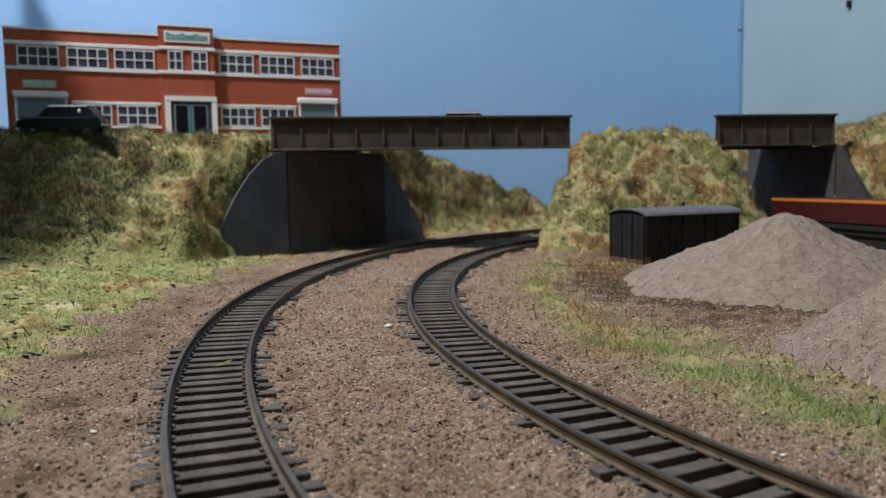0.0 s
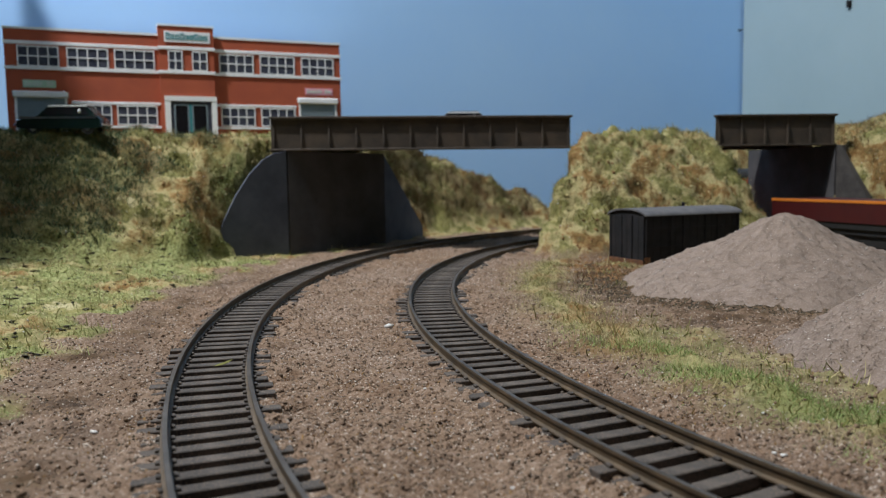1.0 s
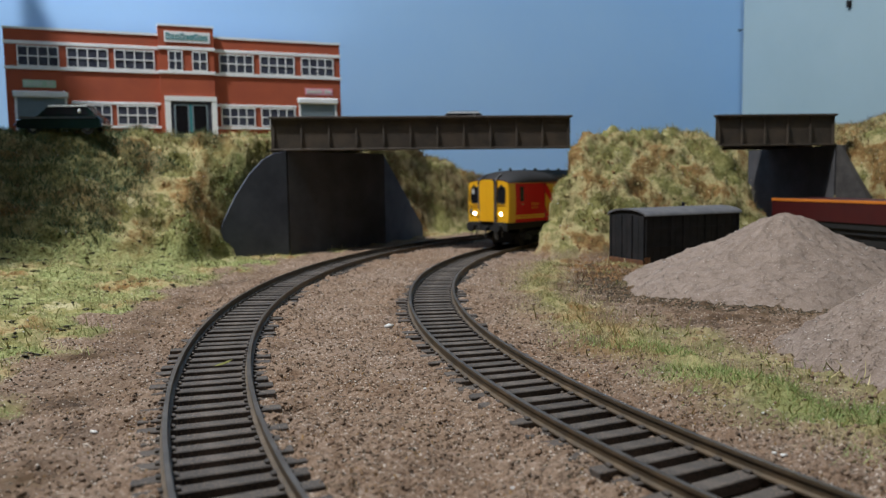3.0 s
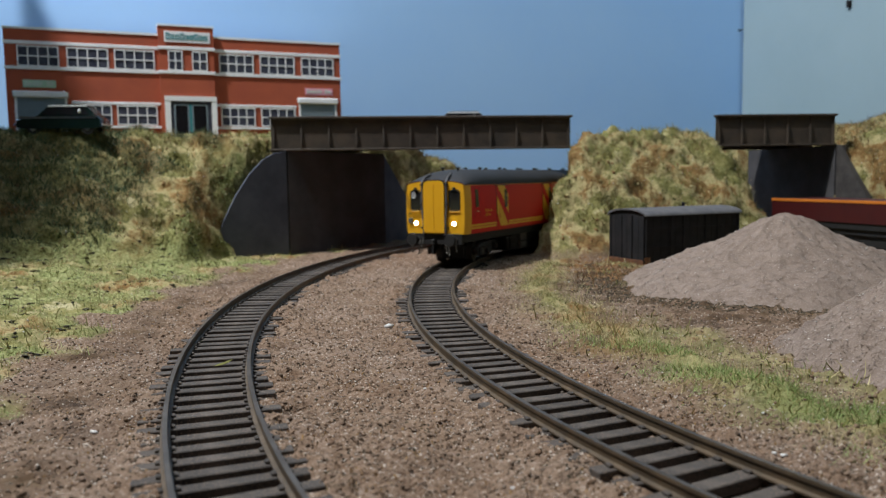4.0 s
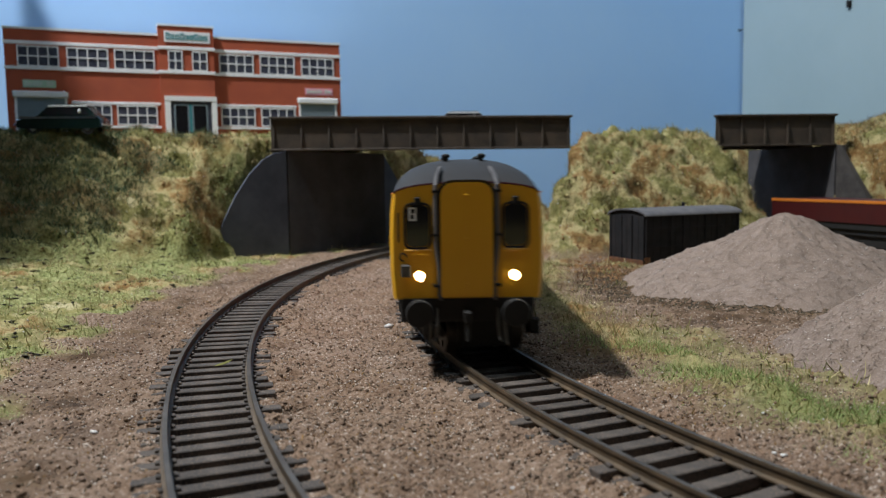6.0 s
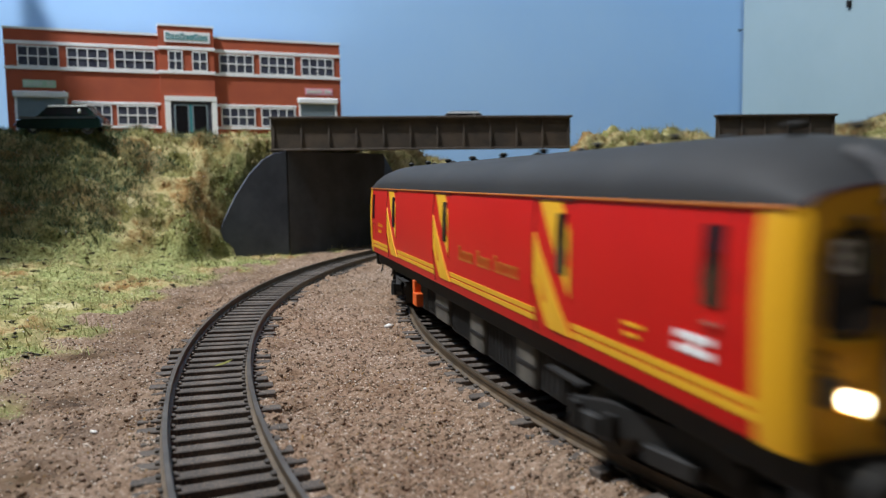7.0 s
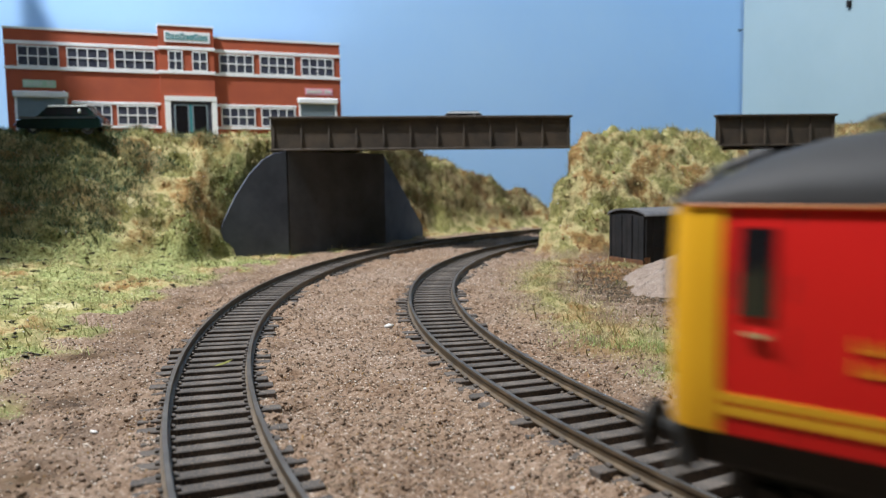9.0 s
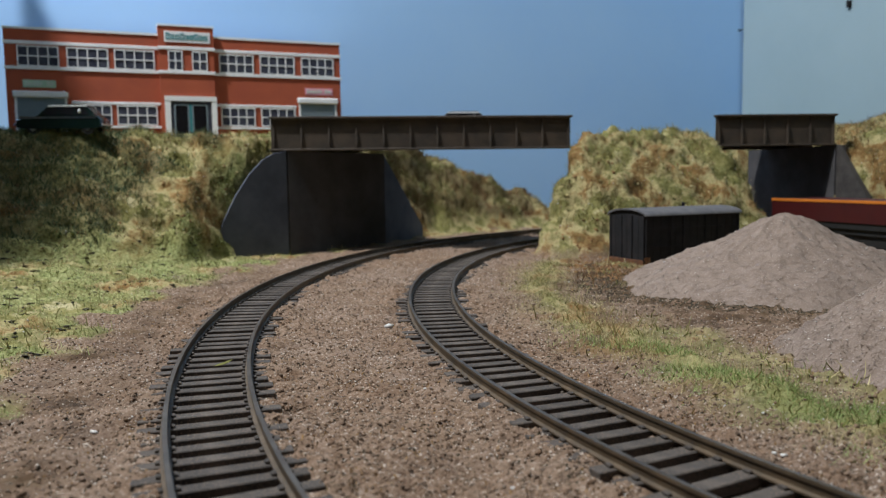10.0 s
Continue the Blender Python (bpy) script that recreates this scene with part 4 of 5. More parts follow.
    for sd in (1, -1):
        part("orange_bracket", Shape().box(-54, min(sd * 14.2, sd * 16.4), 8.4, -51, max(sd * 14.2, sd * 16.4), 12.4, 0.2).box(-53, min(sd * 14.2, sd * 16.6), 4.4, -48, max(sd * 14.2, sd * 16.6), 8.6, 0.2), M_ORANGE, t, "bright orange bracket")
    bogies = []
    for x in (93.0, -93.0):
        bg = Shape().box(-8, -8, 9.6, 8, 8, 11.4, 0.4).box(-9, -11.8, 2.6, 9, 11.8, 9.7, 0.5).box(-24, -6.4, 2.4, -9.2, 6.4, 9.4, 0.4).box(9.2, -6.4, 2.4, 24, 6.4, 9.4, 0.4)
        for sd in (1, -1):
            y0, y1 = sorted((sd * 11.6, sd * 13.4))
            bg.prism([(-24, 8.6), (-24, 6), (-19, 4.2), (-13, 4.4), (-7, 6.2), (7, 6.2), (13, 4.4), (19, 4.2), (24, 6), (24, 8.6), (14, 10), (-14, 10)], "y", y0, y1)
            for ax in (-17, 17):
                bg.box(ax - 2.2, min(sd * 13.3, sd * 15.0), 4.4, ax + 2.2, max(sd * 13.3, sd * 15.0), 7.8, 0.4)
                bg.tube((ax - 4.2, sd * 14.1, 4.6), (ax - 4.2, sd * 14.1, 8.6), 1.0, 8)
                bg.tube((ax + 4.2, sd * 14.1, 4.6), (ax + 4.2, sd * 14.1, 8.6), 1.0, 8)
            bg.box(-5, min(sd * 13.3, sd * 14.8), 3.6, 5, max(sd * 13.3, sd * 14.8), 6.4, 0.3)
        b = part("bogie", bg, M_BLACK, t, "black bogie frame", at=at(x, 0, 0))
        axles = []
        for ax in (-17.0, 17.0):
            w = Shape().tube((0, -13, 0), (0, 13, 0), 1.0, 10)
            for sd in (1, -1):
                w.tube((0, sd * 7.3, 0), (0, sd * 9.9, 0), 6.0, 26, 5.9)
                w.tube((0, sd * 6.7, 0), (0, sd * 7.35, 0), 6.9, 26)
                w.tube((0, sd * 9.9, 0), (0, sd * 10.4, 0), 2.0, 12)
                for q in range(4):
                    a = q * math.pi / 2
                    w.box(3.6 * math.cos(a) - 0.7, min(sd * 9.8, sd * 10.2), 3.6 * math.sin(a) - 0.7, 3.6 * math.cos(a) + 0.7, max(sd * 9.8, sd * 10.2), 3.6 * math.sin(a) + 0.7)
            axles.append((part("wheelset", w, [M_WHEEL], b, "dark steel wheelset", True, at=at(ax, 0, 6.0)), ax))
        bogies.append((b, x, axles))
    return t, bogies


RAILCAR, BOGIES = build_railcar()

# ---- gravel heaps ----


def big_mesh(name, V, F, mat, smooth=False):
    me = bpy.data.meshes.new(name)
    me.vertices.add(len(V))
    me.vertices.foreach_set("co", (V * MM).astype(np.float32).ravel())
    k = F.shape[1]
    me.loops.add(len(F) * k)
    me.loops.foreach_set("vertex_index", F.astype(np.int32).ravel())
    me.polygons.add(len(F))
    me.polygons.foreach_set("loop_start", np.arange(len(F), dtype=np.int32) * k)
    me.update(calc_edges=True)
    if smooth:
        me.polygons.foreach_set("use_smooth", [True] * len(F))
    me.materials.append(mat)
    return me


OCTA_V = np.array([(1, 0, 0), (-1, 0, 0), (0, 1, 0), (0, -1, 0), (0, 0, 1), (0, 0, -1)], float)
OCTA_F = np.array([(0, 2, 4), (2, 1, 4), (1, 3, 4), (3, 0, 4), (2, 0, 5), (1, 2, 5), (3, 1, 5), (0, 3, 5)])
_p = (1 + 5 ** 0.5) / 2
ICO_V = np.array([(-1, _p, 0), (1, _p, 0), (-1, -_p, 0), (1, -_p, 0), (0, -1, _p), (0, 1, _p), (0, -1, -_p), (0, 1, -_p), (_p, 0, -1), (_p, 0, 1), (-_p, 0, -1), (-_p, 0, 1)]) / 1.9
ICO_F = np.array([(0, 11, 5), (0, 5, 1), (0, 1, 7), (0, 7, 10), (0, 10, 11), (1, 5, 9), (5, 11, 4), (11, 10, 2), (10, 7, 6), (7, 1, 8),
                  (3, 9, 4), (3, 4, 2), (3, 2, 6), (3, 6, 8), (3, 8, 9), (4, 9, 5), (2, 4, 11), (6, 2, 10), (8, 6, 7), (9, 8, 1)])


def many(P, R, base_v, base_f, rs, squash=0.75, jitter=0.35):
    """Lumps of radius R at places P, each of its own shape and turn."""
    n, k = len(P), len(base_v)
    v = base_v[None] * (1 + rs.uniform(-jitter, jitter, (n, k, 1)))
    v = v * np.stack([rs.uniform(0.7, 1.2, n), rs.uniform(0.7, 1.2, n), squash * rs.uniform(0.7, 1.2, n)], 1)[:, None]
    a, b = rs.uniform(0, 6.283, n), rs.uniform(-0.5, 0.5, n)
    ca, sa, cb, sb = np.cos(a)[:, None], np.sin(a)[:, None], np.cos(b)[:, None], np.sin(b)[:, None]
    x, y, z = v[..., 0], v[..., 1], v[..., 2]
    y, z = y * cb - z * sb, y * sb + z * cb
    x, y = x * ca - y * sa, x * sa + y * ca
    V = np.stack([x, y, z], 2) * R[:, None, None] + P[:, None]
    F = base_f[None] + (np.arange(n) * k)[:, None, None]
    return V.reshape(-1, 3), F.reshape(-1, 3)


def build_heap(cx, cy, rx, ry, h, seed, label, stones):
    t = thing("gravel_heap", at(cx, cy, 0), label, "gravel heap", "gravel heaps")
    rs = np.random.RandomState(seed)
    nr, na = 46, 150

    def height(r, a, X, Y):
        e = 1 + 0.05 * np.sin(a * 3 + seed) + 0.03 * np.sin(a * 7 + 2 * seed)
        q = np.clip(r / e, 0, 1.2)
        return h * np.clip(1.02 - np.sqrt(q * q * 0.97 + 0.012), -0.2, 1) * (1 - 0.12 * np.sin(np.clip(q, 0, 1) * math.pi)) + 0.45 * rough(X, Y, 14, seed) + 0.3 * rough(X, Y, 5, seed + 3)

    R, A = np.meshgrid(np.linspace(0.0, 1.12, nr), np.linspace(0, 2 * math.pi, na, endpoint=False), indexing="ij")
    X, Y = R * rx * np.cos(A), R * ry * np.sin(A)
    base = -4.0
    Z = base + height(R, A, X, Y) + rs.normal(0, 0.07, X.shape) * (R > 0)
    V = np.stack([X, Y, Z], 2).reshape(-1, 3)
    i = np.arange((nr - 1) * na)
    j = (i // na) * na + (i % na + 1) % na
    F = np.stack([i, i + na, j + na, j], 1)
    ob = new("mound", big_mesh("mound", V, F, M_GRAVEL, True))
    ob.parent = t
    r = np.sqrt(rs.uniform(0, 1.1, stones))
    a = rs.uniform(0, 6.283, stones)
    X, Y = r * rx * np.cos(a), r * ry * np.sin(a)
    P = np.stack([X, Y, base + height(r, a, X, Y)], 1)
    P[:, 2] -= 0.02
    ob = new("stone_layer", big_mesh("stone_layer", *many(P, rs.uniform(0.09, 0.21, stones) * (1 + 0.5 * (rs.rand(stones) > 0.97)), OCTA_V, OCTA_F, rs, 0.45), M_GRAVEL))
    ob.parent = t
    tagged(ob, kind="stuff")
    r = np.sqrt(rs.uniform(0, 1.1, stones))
    a = rs.uniform(0, 6.283, stones)
    X, Y = r * rx * np.cos(a), r * ry * np.sin(a)
    P = np.stack([X, Y, base + height(r, a, X, Y) + 0.05], 1)
    ob = new("pale_stone_layer", big_mesh("pale_stone_layer", *many(P, rs.uniform(0.08, 0.24, stones), OCTA_V, OCTA_F, rs, 0.5), M_GRAVELPALE))
    ob.parent = t
    tagged(ob, "pale gravel stones", kind="stuff")
    r, a = np.sqrt(rs.uniform(0, 1.0, 420)), rs.uniform(0, 6.283, 420)
    X, Y = r * rx * np.cos(a), r * ry * np.sin(a)
    P = np.stack([X, Y, base + height(r, a, X, Y) + 0.12], 1)
    ob = new("white_specks", big_mesh("white_specks", *many(P, rs.uniform(0.12, 0.38, 420), OCTA_V, OCTA_F, rs), M_CHALK))
    ob.parent = t
    tagged(ob, "white specks in the gravel", kind="stuff")


build_heap(147, 330, 71, 55, 36.0, 1, "pinkish-grey gravel heap beside the black hut", 24000)
build_heap(129, 190, 43, 40, 36.0, 2, "lower pinkish-grey gravel heap near the grass verge", 20000)

# ---- black hut: an old van body on the ground ----


def build_hut():
    L, W, H = 68.0, 29.5, 27.5
    t = thing("van_body_hut", at(108, 409, -3.6, math.degrees(math.atan2(13, 27))), "black grounded van body with a grey arched roof", "hut")
    part("body", Shape().box(0, 0, 0, L, W, H, 0.3), M_HUT, t)
    n = 13
    for i in range(n):
        part("plank", Shape().box(0.25 + i * (L - 0.5) / n, -0.3, 0.8, 0.05 + (i + 1) * (L - 0.5) / n, -0.004, H - 0.6, 0.08), M_HUT, t)
    for i in range(6):
        part("plank", Shape().box(-0.3, 0.3 + i * (W - 0.6) / 6, 0.8, -0.004, 0.1 + (i + 1) * (W - 0.6) / 6, H - 0.6, 0.08), M_HUT, t)
    for x in (0.2, 17, 26, 42, 51, L - 1.6):
        part("strap", Shape().box(x, -0.85, 0, x + 1.4, -0.31, H, 0.1), M_HUT, t)
    for y in (0.2, 10, 18.5, W - 1.6):
        part("strap", Shape().box(-0.85, y, 0, -0.31, y + 1.4, H, 0.1), M_HUT, t)
    for z in (9.5, 19.5):
        part("rail", Shape().box(1.6, -0.75, z, L - 1.6, -0.32, z + 1.0, 0.08), M_HUT, t)
    part("rusty_corner", Shape().box(-1.0, -1.0, 0, 3.0, -0.86, 5.0, 0.04), M_RUST, t, "rusty corner plate")
    part("rusty_sill", Shape().box(-1.2, 0, 0, -0.86, W, 3.4, 0.1), M_RUST, t, "rust-stained sill")
    arc = [(W / 2 - 16.2 * math.cos(a), H - 0.4 + 3.9 * math.sin(a)) for a in np.linspace(0, math.pi, 19)]
    ring = [[(x, y, z) for y, z in arc] + [(x, y, z - 0.9) for y, z in reversed(arc[1:-1])] for x in (-1.2, L + 1.2)]
    part("roof", ring_loft(ring), M_ROOFGREY, t, "dusty grey arched roof", True)
    part("gable", Shape().prism([(W / 2 - 14.6 * math.cos(a), H - 0.2 + 3.0 * math.sin(a)) for a in np.linspace(0, math.pi, 13)], "x", 0, L), M_HUT, t)
    part("stove_pipe", Shape().tube((43, W / 2 + 3, H + 2.6), (43, W / 2 + 3, H + 5.2), 0.9, 10).tube((43, W / 2 + 3, H + 5.2), (43, W / 2 + 3, H + 5.9), 1.5, 10, 0.6), M_HUT, t, "", True)


build_hut()

# ---- red wagon on the siding ----
build_track(SIDING, 5, 470, "siding track passing under the short bridge")


def build_wagon():
    x, y, th = on_line(SIDING, 200)
    t = thing("open_wagon", at(x, y, 0, math.degrees(th)), "maroon open wagon with an amber top rail on the siding", "wagon")
    for y0, y1 in ((-15.5, -14.2), (14.2, 15.5)):
        part("side", Shape().box(-75, y0, 15.6, 75, y1, 27.2, 0.2), M_MAROON, t)
        part("top_rail", Shape().box(-75.3, min(y0, y1) - 0.4, 27.2, 75.3, max(y0, y1) + 0.4, 29.0, 0.2), M_AMBER if y0 < 0 else M_MAROON, t, "amber top rail" if y0 < 0 else "")
    for x0, x1 in ((-75, -73.8), (73.8, 75)):
        part("end_board", Shape().box(x0, -14.2, 15.6, x1, 14.2, 27.2, 0.2), M_MAROON, t)
    part("cover_sheet", Shape().box(-73.8, -14.2, 26.6, 73.8, 14.2, 28.8, 0.6), M_MAROON, t, "dark maroon cover")
    part("wagon_floor", Shape().box(-74.5, -14.6, 12, 74.5, 14.6, 15.6), M_BLACK, t)
    # Added black block for the dark chassis and the shadow below it
    part("chassis_shade_block", Shape().box(-31, -11.2, 1.6, 31, 11.2, 12.0, 0.6), M_BLACK, t)
    part("solebar", Shape().box(-74, -13, 8.6, 74, -11.5, 12).box(-74, 11.5, 8.6, 74, 13, 12), M_BLACK, t)
    for bx in (-50, 50):
        b = part("bogie", Shape().box(-16, -12.6, 4.2, 16, -11.4, 8.2, 0.3).box(-16, 11.4, 4.2, 16, 12.6, 8.2, 0.3).box(-3, -11.4, 6, 3, 11.4, 8.4), M_BLACK, t, at=at(bx, 0, 0))
        for ax in (-11, 11):
            w = Shape().tube((ax, -11, 6), (ax, 11, 6), 0.9, 8)
            for sd in (1, -1):
                w.tube((ax, sd * 7.3, 6), (ax, sd * 9.9, 6), 6.0, 20).tube((ax, sd * 6.7, 6), (ax, sd * 7.3, 6), 6.8, 20)
            part("wheelset", w, M_RAIL, b, "", True)
            part("axle_box", Shape().box(ax - 1.4, 12.5, 4.8, ax + 1.4, 13.8, 7.4, 0.3).box(ax - 1.4, -13.8, 4.8, ax + 1.4, -12.5, 7.4, 0.3), M_GREYBOX, b)


build_wagon()

# ---- two cars ----


def build_car(m, paint, label):
    t = thing("estate_car", m, label, "car", "cars on the road")
    low = [(-25, 4.2), (-25.4, 6.4), (-24.2, 8.6), (-20, 9.9), (-14.5, 10.8), (-12, 11.2), (18, 11.2), (21.4, 10.6), (23.2, 8.6), (23.6, 4.5), (20, 3.6), (-20, 3.6)]
    rings = [[(x * k, y, z - (0.25 if abs(y) > 9 else 0)) for x, z in low] for y, k in ((-9.6, 0.985), (-8.9, 1.0), (8.9, 1.0), (9.6, 0.985))]
    part("body", ring_loft(rings), paint, t, "", True)
    top = [(-12.8, 11), (-7.6, 16.2), (-5.4, 17.2), (13.6, 17.4), (16.0, 16.4), (20.6, 11)]
    rings = [[(x * k, y * (1 - 0.17 * (z - 11) / 6), z) for x, z in top] for y, k in ((-9.1, 1.0), (9.1, 1.0))]
    part("cabin", ring_loft(rings), paint, t)
    part("roof", ring_loft([[(x, y, z) for x, z in ((-7.0, 16.8), (-4.8, 17.7), (13.2, 17.9), (15.8, 16.9))] for y in (-7.9, 7.9)]), paint, t)
    for sd in (1, -1):
        for x0, x1, xa, xb in ((-10.6, -1.4, -6.9, -1.4), (-0.4, 8.0, -0.4, 7.6), (9.0, 16.8, 8.6, 14.0)):
            q = [(x0, 11.5), (x1, 11.5), (xb, 15.8), (xa, 15.8)]
            pts = [[(x, sd * (9.1 * (1 - 0.17 * (z - 11) / 6) + o), z) for x, z in q] for o in (-0.1, 0.12)]
            part("window", ring_loft(pts), M_DKGLASS, t)
        part("roof_gutter", Shape().box(-6.6, min(sd * 7.8, sd * 8.35), 16.3, 15.6, max(sd * 7.8, sd * 8.45), 17.3, 0.1), M_WHITE, t, "pale roof edge")
        part("chrome_strip", Shape().box(-23, min(sd * 9.5, sd * 9.75), 9.2, 21, max(sd * 9.5, sd * 9.75), 10.5), M_CHROME, t)
        # White bead modelled in place of a bright reflection
        part("painted_glint", Shape().ball((11.2, sd * 8.7, 13.6), 1.0, flat=1.5), M_WHITE, t, "white bead standing for a glint on the car", True)
        part("headlamp", Shape().tube((-25.6, sd * 6.6, 8.3), (-24.4, sd * 6.6, 8.3), 1.2, 12), M_CHROME, t)
        for x in (-15.5, 15.5):
            w = part("wheel", Shape().tube((x, sd * 7.0, 3.7), (x, sd * 9.3, 3.7), 3.7, 20), M_TYRE, t, "", True)
            part("hub_cap", Shape().tube((x, sd * 9.3, 3.7), (x, sd * 9.55, 3.7), 1.9, 14), M_CHROME, w)
    part("windscreen", ring_loft([[(-12.1 - 0.35, y, 11.4), (-7.3 - 0.25, y * 0.88, 15.9), (-7.0, y * 0.88, 15.9), (-11.6, y, 11.4)] for y in (-8.2, 8.2)]), M_DKGLASS, t)
    part("bumper", Shape().box(-26.6, -9.2, 5.2, -25.6, 9.2, 6.4, 0.3), M_CHROME, t)
    part("bumper", Shape().box(23.4, -9.2, 5.2, 24.4, 9.2, 6.4, 0.3), M_CHROME, t)
    return t


ROAD_Z = float(ground_at([-229], [470])[0])
build_car(at(-229, 474, ROAD_Z - 1.2, 6), M_CAR, "dark green estate car parked on the bank by the factory")
build_car(at(10.5, 542, 73.3, 6.4), M_CARGREY, "grey car crossing the girder bridge, only its roof seen")

# ---- grass, scrub, ballast grains and litter ----
M_STRAW = material("straw_fibre", (0.52, 0.44, 0.23), (0.38, 0.31, 0.14), 0.9, 30, 1, 0, each=0.35)
M_OLIVE = material("olive_fibre", (0.22, 0.21, 0.06), (0.15, 0.16, 0.04), 0.9, 30, 1, 0, each=0.35)
M_GREENF = material("green_fibre", (0.30, 0.38, 0.13), (0.19, 0.25, 0.08), 0.9, 30, 1, 0, each=0.35)
M_PALEG = material("pale_green_fibre", (0.37, 0.40, 0.17), (0.22, 0.26, 0.09), 0.9, 30, 1, 0, each=0.35)
M_BROWNF = material("brown_scrub", (0.23, 0.115, 0.042), (0.12, 0.062, 0.022), 0.9, 12, 1, 0.2, each=0.35)
# Scrub green kept dark to paint the shade on the left bank
M_DARKG = material("shaded_green_scrub", (0.095, 0.135, 0.062), (0.055, 0.082, 0.036), 0.9, 12, 1, 0.2, each=0.35)
M_PALEBIT = material("white_chips_and_glints", (0.70, 0.69, 0.66), (0.60, 0.58, 0.55), 0.6, 5, 1, 0.1, each=0.2)
M_OCHRE = material("ochre_moss_foam", (0.34, 0.20, 0.08), (0.24, 0.14, 0.055), 0.95, 4, 0.6, 0.4, each=0.35)
M_PALEGRAIN = material("pale_grain", (0.44, 0.36, 0.29), (0.52, 0.45, 0.38), 0.9, 3, 0.5, 0.2, each=0.4)
M_GREYSTONE = material("grey_stones", (0.12, 0.09, 0.068), (0.21, 0.165, 0.13), 0.85, 3, 0.5, 0.4, each=0.35)

CELL_P = GP[:-1, :-1]
CELL_U, CELL_V, CELL_W = GP[:-1, 1:] - CELL_P, GP[1:, :-1] - CELL_P, GP[1:, 1:] - CELL_P
AREA = np.linalg.norm(np.cross(CELL_U, CELL_V), axis=2)
CX, CY, CZ = (GP[:-1, :-1, k] + GP[1:, 1:, k] for k in range(3))
CX, CY, CZ = CX / 2, CY / 2, CZ / 2
SEEN = (abs(CX) < 0.66 * CY + 40) & (CY > 70) & (CY < 790)


def cellf(f):
    return (f[:-1, :-1] + f[1:, 1:]) / 2


C_GRASS, C_GREEN, C_DL, C_DR = cellf(GRASS), cellf(GREEN), cellf(DL), cellf(DR)


def scatter(n, density, rs):
    """n places on the ground, more where density is high."""
    w = np.clip(density, 0, None) * AREA * SEEN
    w = w.ravel() / w.sum()
    c = rs.choice(len(w), n, p=w)
    j, i = np.unravel_index(c, AREA.shape)
    u, v = rs.rand(n, 1), rs.rand(n, 1)
    p = GP[j, i] * (1 - u) * (1 - v) + GP[j, i + 1] * u * (1 - v) + GP[j + 1, i] * (1 - u) * v + GP[j + 1, i + 1] * u * v
    nn = np.cross(CELL_U[j, i], CELL_V[j, i])
    return p, nn / np.linalg.norm(nn, axis=1)[:, None]


def lumps(name, n, density, rmin, rmax, mat, label, category, seed, base=(ICO_V, ICO_F), squash=0.75, jitter=0.45, sink=0.2):
    rs = np.random.RandomState(seed)
    p, nn = scatter(n, density, rs)
    r = rmin + (rmax - rmin) * rs.rand(n) ** 2
    ob = new(name, big_mesh(name, *many(p - nn * (r * sink)[:, None], r, *base, rs, squash, jitter), mat))
    return tagged(ob, label, category, kind="stuff")


def blades(name, n, density, h0, h1, mat, label, seed, width=0.16, lean=0.7):
    rs = np.random.RandomState(seed)
    p, nn = scatter(n, density, rs)
    h = h0 + (h1 - h0) * rs.rand(n)
    d = nn * 0.45 + np.array([0, 0, 0.6]) + rs.normal(0, lean * 0.5, (n, 3))
    d /= np.linalg.norm(d, axis=1)[:, None]
    a = rs.uniform(0, 6.283, n)
    s = np.stack([np.cos(a), np.sin(a), 0 * a], 1) * width
    bend = rs.normal(0, 0.25, (n, 3)) * h[:, None]
    tip = p + d * h[:, None] + bend
    mid = p + d * (h * 0.55)[:, None] + bend * 0.25
    V = np.stack([p - s - d * 0.4, p + s - d * 0.4, mid + s * 0.7, mid - s * 0.7, tip], 1).reshape(-1, 3)
    k = np.arange(n)[:, None] * 5
    F = np.concatenate([k + np.array([[0, 1, 2]]), k + np.array([[0, 2, 3]]), k + np.array([[3, 2, 4]])])
    ob = new(name, big_mesh(name, V, F, mat))
    return tagged(ob, label, "grass", kind="stuff")


def patch(size, seed, lo=0.0, hi=0.6):
    return ease((rough(CX, CY + CZ * 0.8, size, seed) - lo) / (hi - lo))


HIGH = ease((CZ - 8) / 14)
FLATG = C_GRASS * (1 - HIGH)
# Left bank where dark scrub stands in for shade
SHADY_SCRUB = HIGH * ease((-CX - 160 - 20 * rough(CX, CY + CZ, 70, 31) + 0.3 * (CZ - 40)) / 30) * (CY < 520)
lumps("turf_tufts", 4500, C_GRASS * HIGH * (0.25 + patch(42, 21)) * (1 - SHADY_SCRUB), 0.4, 1.3, M_STRAW, "straw-coloured turf tufts on the banks", "grass", 21, sink=0.5)
lumps("olive_tufts", 3200, C_GRASS * HIGH * (0.12 + patch(36, 22)) * (1 - 0.5 * SHADY_SCRUB), 0.4, 1.5, M_OLIVE, "olive turf tufts on the banks", "grass", 22, sink=0.5)
lumps("brown_scrub", 2600, C_GRASS * HIGH * patch(34, 23, 0.1, 0.7), 0.4, 1.7, M_BROWNF, "brown dead scrub on the banks", "scrub", 23, sink=0.4)
lumps("hut_scrub", 900, np.exp(-(((CX - 84) / 16) ** 2 + ((CY - 395) / 40) ** 2)), 0.3, 1.5, M_BROWNF, "brown scrub by the hut", "scrub", 51, sink=0.3)
blades("dark_scrub", 36000, SHADY_SCRUB + 0.03 * C_GRASS * HIGH, 1.5, 5.0, M_DARKG, "dark green scrub that also paints the shade on the left bank", 24, 0.20, 1.3)
